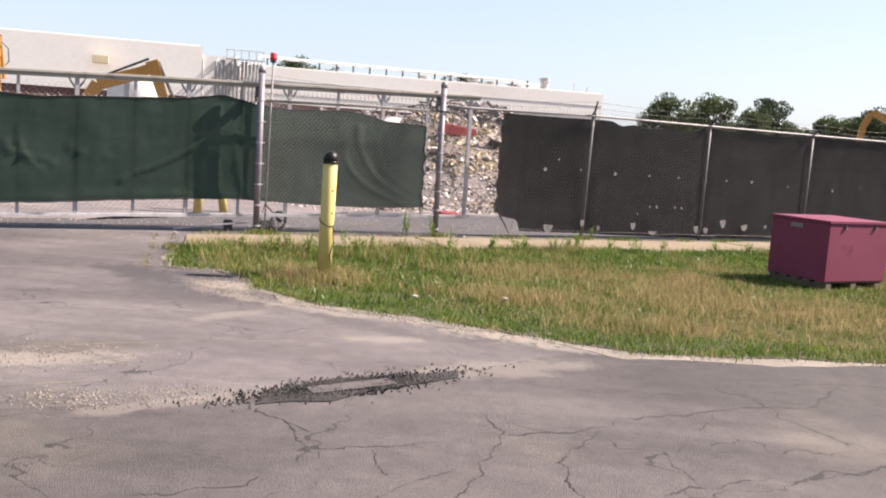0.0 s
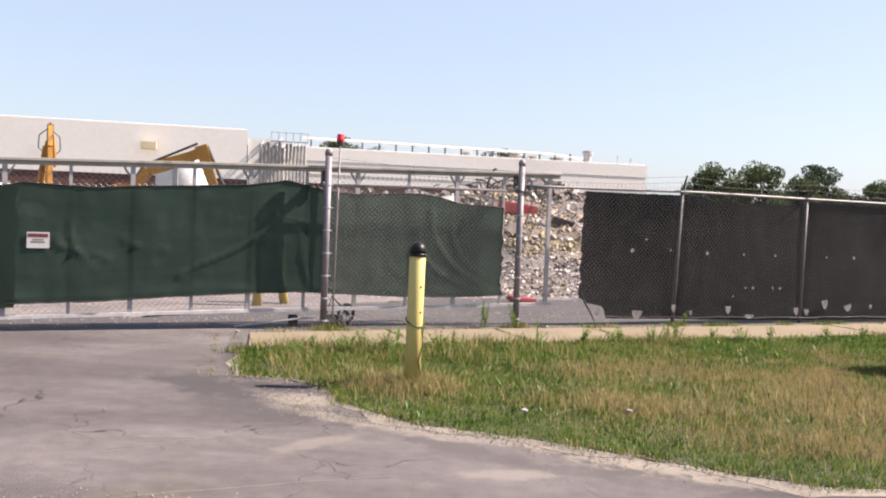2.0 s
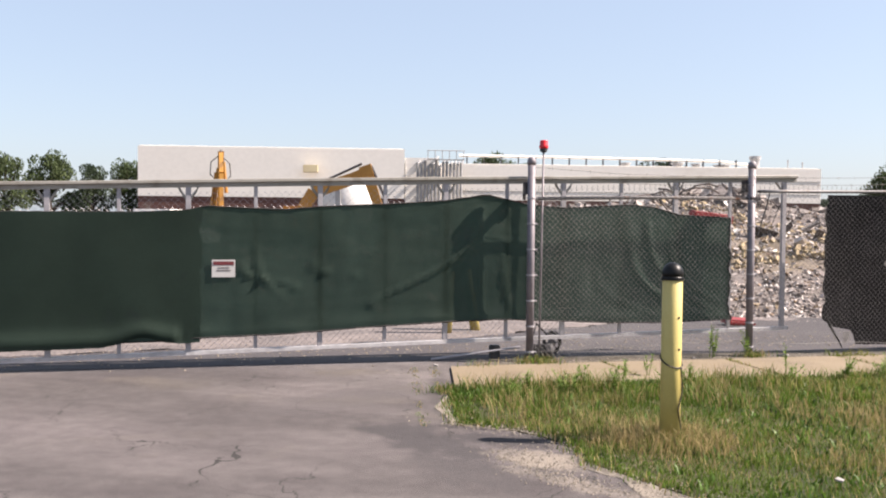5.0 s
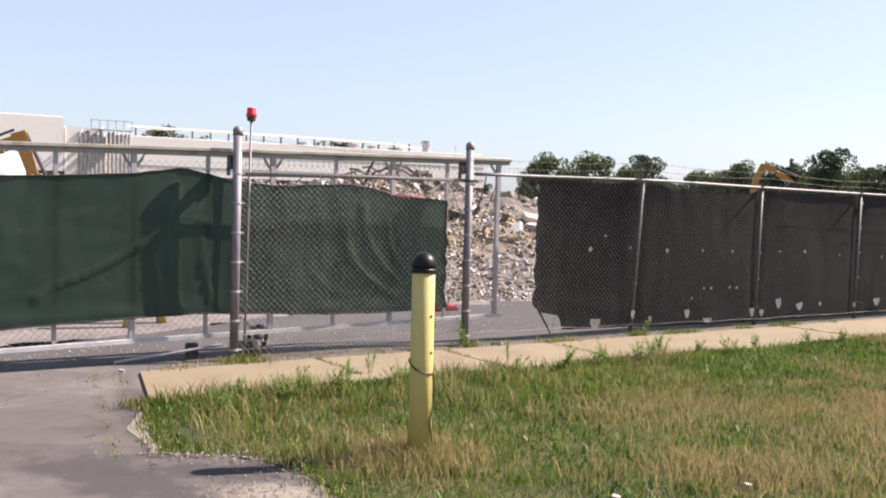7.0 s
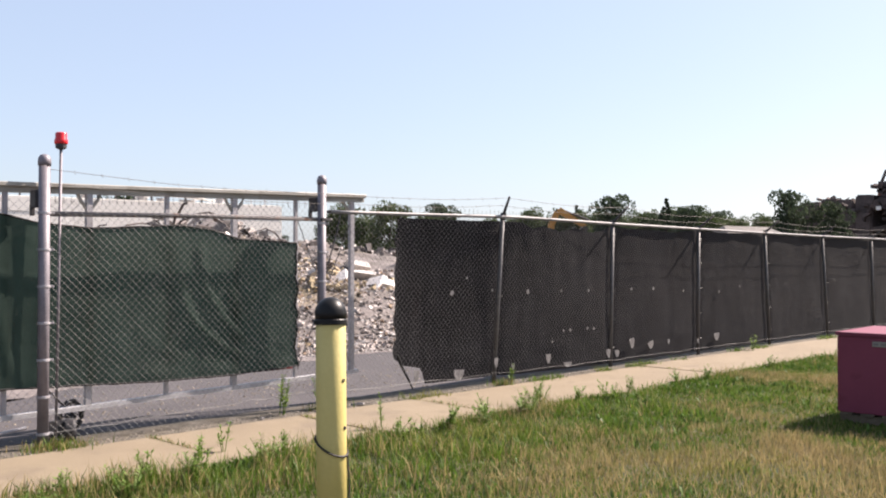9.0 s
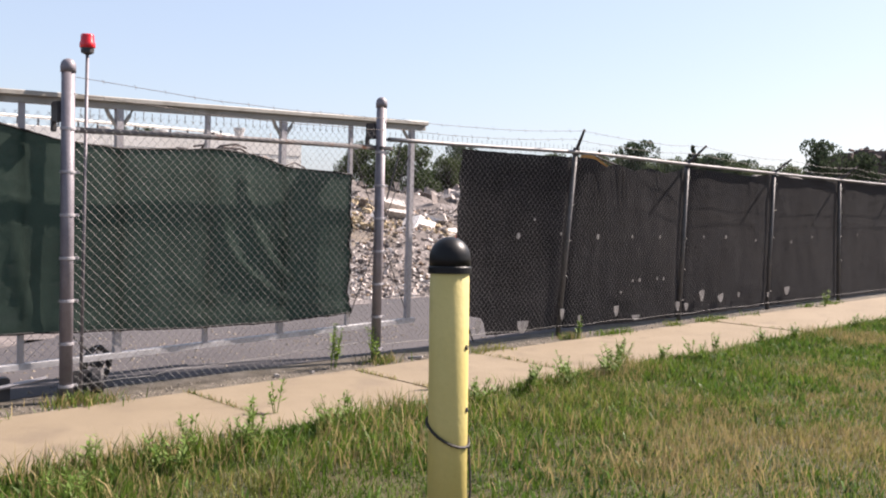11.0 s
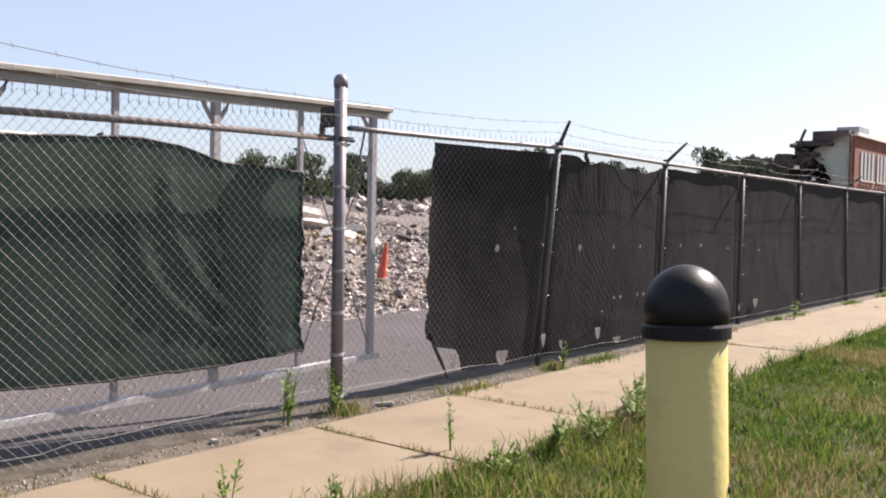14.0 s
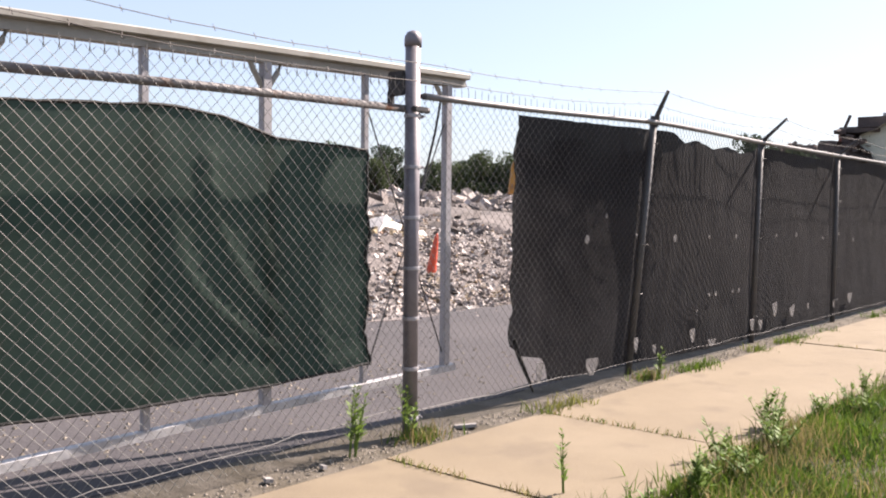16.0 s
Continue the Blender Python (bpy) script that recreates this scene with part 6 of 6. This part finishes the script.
for x0, y0, wide, count in ((0.45, 9.4, 0.45, 1500), (2.4, 10.2, 0.8, 2200), (1.6, 8.4, 0.5, 700), (3.4, 9.6, 0.9, 2200), (0.2, 11.0, 0.5, 900)):
    for _ in range(count):
        dry.append((x0 + rng.gauss(0, wide), y0 + rng.gauss(0, wide * 0.6), rng.uniform(0.06, 0.17), rng.uniform(0.004, 0.008)))
for k, joint in enumerate(joints[1:7]):
    for _ in range(240):
        s, d = joint + rng.gauss(0, 0.014), rng.uniform(-1.75, -0.25)
        if noise.noise((d * 2.5, k * 3.0, 1.0)) > -0.15:
            p = fp(s, d)
            (green if rng.random() < 0.5 else dry).append((p.x, p.y, rng.uniform(0.02, 0.075), 0.007))
for s0, d0, count, spread in ((0.0, -0.1, 260, 0.12), (0.12, -0.2, 160, 0.12), (2.95, -0.1, 260, 0.1), (-1.45, -1.75, 160, 0.1), (-0.7, -0.3, 60, 0.12), (5.75, -0.15, 160, 0.1)):
    for _ in range(count):
        p = fp(s0 + rng.gauss(0, spread), d0 + rng.gauss(0, spread * 0.6))
        (green if rng.random() < 0.6 else dry).append((p.x, p.y, rng.uniform(0.03, 0.13), 0.008))
for (ax, ay), (bx, by) in zip(GRASS[:14], GRASS[1:15]):
    run = math.hypot(bx - ax, by - ay)
    for _ in range(int(run * (260 if run < 3 else 60))):
        f = rng.random()
        x, y = ax + (bx - ax) * f + rng.gauss(0, 0.06), ay + (by - ay) * f + rng.gauss(0, 0.06)
        if noise.noise((x * 2.2, y * 2.2, 6.0)) > -0.25:
            (green if rng.random() < 0.75 else dry).append((x, y, rng.uniform(0.03, 0.075), rng.uniform(0.006, 0.012)))
for _ in range(520):
    f, side = rng.random(), rng.choice((-0.2, 0.02))
    p = fp(-1.28 - 0.5 * f + side + rng.gauss(0, 0.025), -0.25 - 3.0 * f)
    if noise.noise((f * 9, side, 5.0)) > -0.1:
        (green if rng.random() < 0.55 else dry).append((p.x, p.y, rng.uniform(0.012, 0.035), 0.006))
leafy = []
for _ in range(26000):
    s, d = rng.uniform(-1.6, 12), -1.72 - 5.5 * rng.random() ** 2.2
    p = fp(s, d)
    if inside(p.x, p.y, GRASS) and noise.noise((p.x * 1.1, p.y * 1.1, 31.0)) + 0.5 * noise.noise((p.x * 3.7, p.y * 3.7, 5.0)) > 0.05 - 0.25 * math.exp(-((d + 1.8) / 0.5) ** 2):
        leafy.append((p.x, p.y, rng.uniform(0.03, 0.09), rng.uniform(0.014, 0.026)))
blades("weedy_grass", leafy, "clover", "low broad-leaved green weeds spread through the turf")
blades("lawn_grass", green, "grass", "short uneven green grass on the verge")
blades("dry_grass", dry, "straw", "dried straw-coloured grass among the green")


def weed(s, d, tall, stems, spread, seed, label="leafy green weed sprouting at the sidewalk edge"):
    q = random.Random(seed)
    ob = thing("weed", FM @ pose(s, d, 0.02, 0, 0, q.uniform(0, 360)), label, "weed", "weeds")
    vs, fs = [], []
    for k in range(stems):
        a, h = q.uniform(0, 6.28), tall * q.uniform(0.6, 1.0)
        out = spread * q.uniform(0.2, 1.0)
        foot = Vector((q.gauss(0, spread * 0.2), q.gauss(0, spread * 0.2), 0))
        head = foot + Vector((out * math.cos(a), out * math.sin(a), h))
        mid = foot.lerp(head, 0.5) + Vector((0, 0, h * 0.06))
        part("stem", tube(bmesh.new(), [foot, mid, head], [0.004, 0.003, 0.0015], 5), "weed", ob)
        for j in range(int(10 + h * 50)):
            f = 0.2 + 0.8 * q.random()
            c = foot.lerp(mid, f * 2) if f < 0.5 else mid.lerp(head, f * 2 - 1)
            g = q.uniform(0.035, 0.075) * (1.25 - 0.6 * f)
            t = q.uniform(0, 6.28)
            way, side = Vector((math.cos(t), math.sin(t), q.uniform(0.2, 0.9))).normalized(), Vector((-math.sin(t), math.cos(t), 0))
            b = len(vs)
            vs += [tuple(c), tuple(c + way * g * 0.5 + side * g * 0.16), tuple(c + way * g), tuple(c + way * g * 0.5 - side * g * 0.16)]
            fs.append((b, b + 1, b + 2, b + 3))
    raw("leaves", vs, fs, "weed", ob)
    return ob


for k, (s, d, tall, stems, spread) in enumerate([(2.37, -0.1, 0.42, 4, 0.07), (2.42, -0.06, 0.3, 3, 0.06), (2.86, -0.08, 0.38, 4, 0.06), (2.6, -1.36, 0.36, 2, 0.02), (4.68, -1.62, 0.3, 9, 0.16), (4.45, -1.7, 0.24, 7, 0.14), (3.7, -1.68, 0.26, 6, 0.12), (0.97, -1.25, 0.24, 3, 0.06), (0.5, -1.64, 0.28, 3, 0.05), (1.2, -1.72, 0.24, 3, 0.05), (6.2, -1.75, 0.22, 5, 0.1), (7.3, -1.72, 0.2, 5, 0.1), (-0.6, -1.8, 0.22, 4, 0.08), (0.0, -1.78, 0.25, 4, 0.08), (5.2, -1.72, 0.2, 6, 0.12), (5.85, -0.2, 0.24, 4, 0.06), (12.2, -0.4, 0.3, 5, 0.12), (9.8, -1.8, 0.22, 5, 0.12), (0.25, -2.0, 0.26, 9, 0.18), (-0.3, -2.1, 0.24, 8, 0.18), (0.9, -1.95, 0.24, 8, 0.16), (3.0, -1.85, 0.26, 9, 0.16), (3.4, -1.95, 0.22, 8, 0.16), (4.1, -1.85, 0.26, 9, 0.18), (5.6, -1.9, 0.22, 8, 0.16), (2.3, -1.9, 0.2, 7, 0.14), (-0.9, -2.3, 0.2, 7, 0.15), (7.9, -1.85, 0.2, 7, 0.15)]):
    weed(s, d, tall, stems, spread, 100 + k)
for s, d, g in ((3.35, -0.12, 0.07), (1.75, -0.12, 0.04), (-1.2, -0.2, 0.035), (2.1, -0.15, 0.03)):
    bm = slab(bmesh.new(), jittered([(-g, -g * 0.5), (g, -g * 0.4), (g * 0.8, g * 0.5), (-g, g * 0.5)], 0.02, 0.03, s), 0.0, 0.02)
    solid("litter", bm, "paper", FM @ pose(s, d, 0.02, 8, 5, s * 40), "white scrap of litter on the ground", "litter", "litter")
for x, y in ((-0.53, 8.75), (0.35, 9.0)):
    bm = slab(bmesh.new(), jittered([(-0.025, -0.02), (0.025, -0.012), (0.02, 0.02), (-0.025, 0.02)], 0.01, 0.012, x), 0.0, 0.012)
    solid("litter", bm, "paper", pose(x, y, 0.07, 10, 8, x * 60), "white scrap of litter in the grass", "litter", "litter")
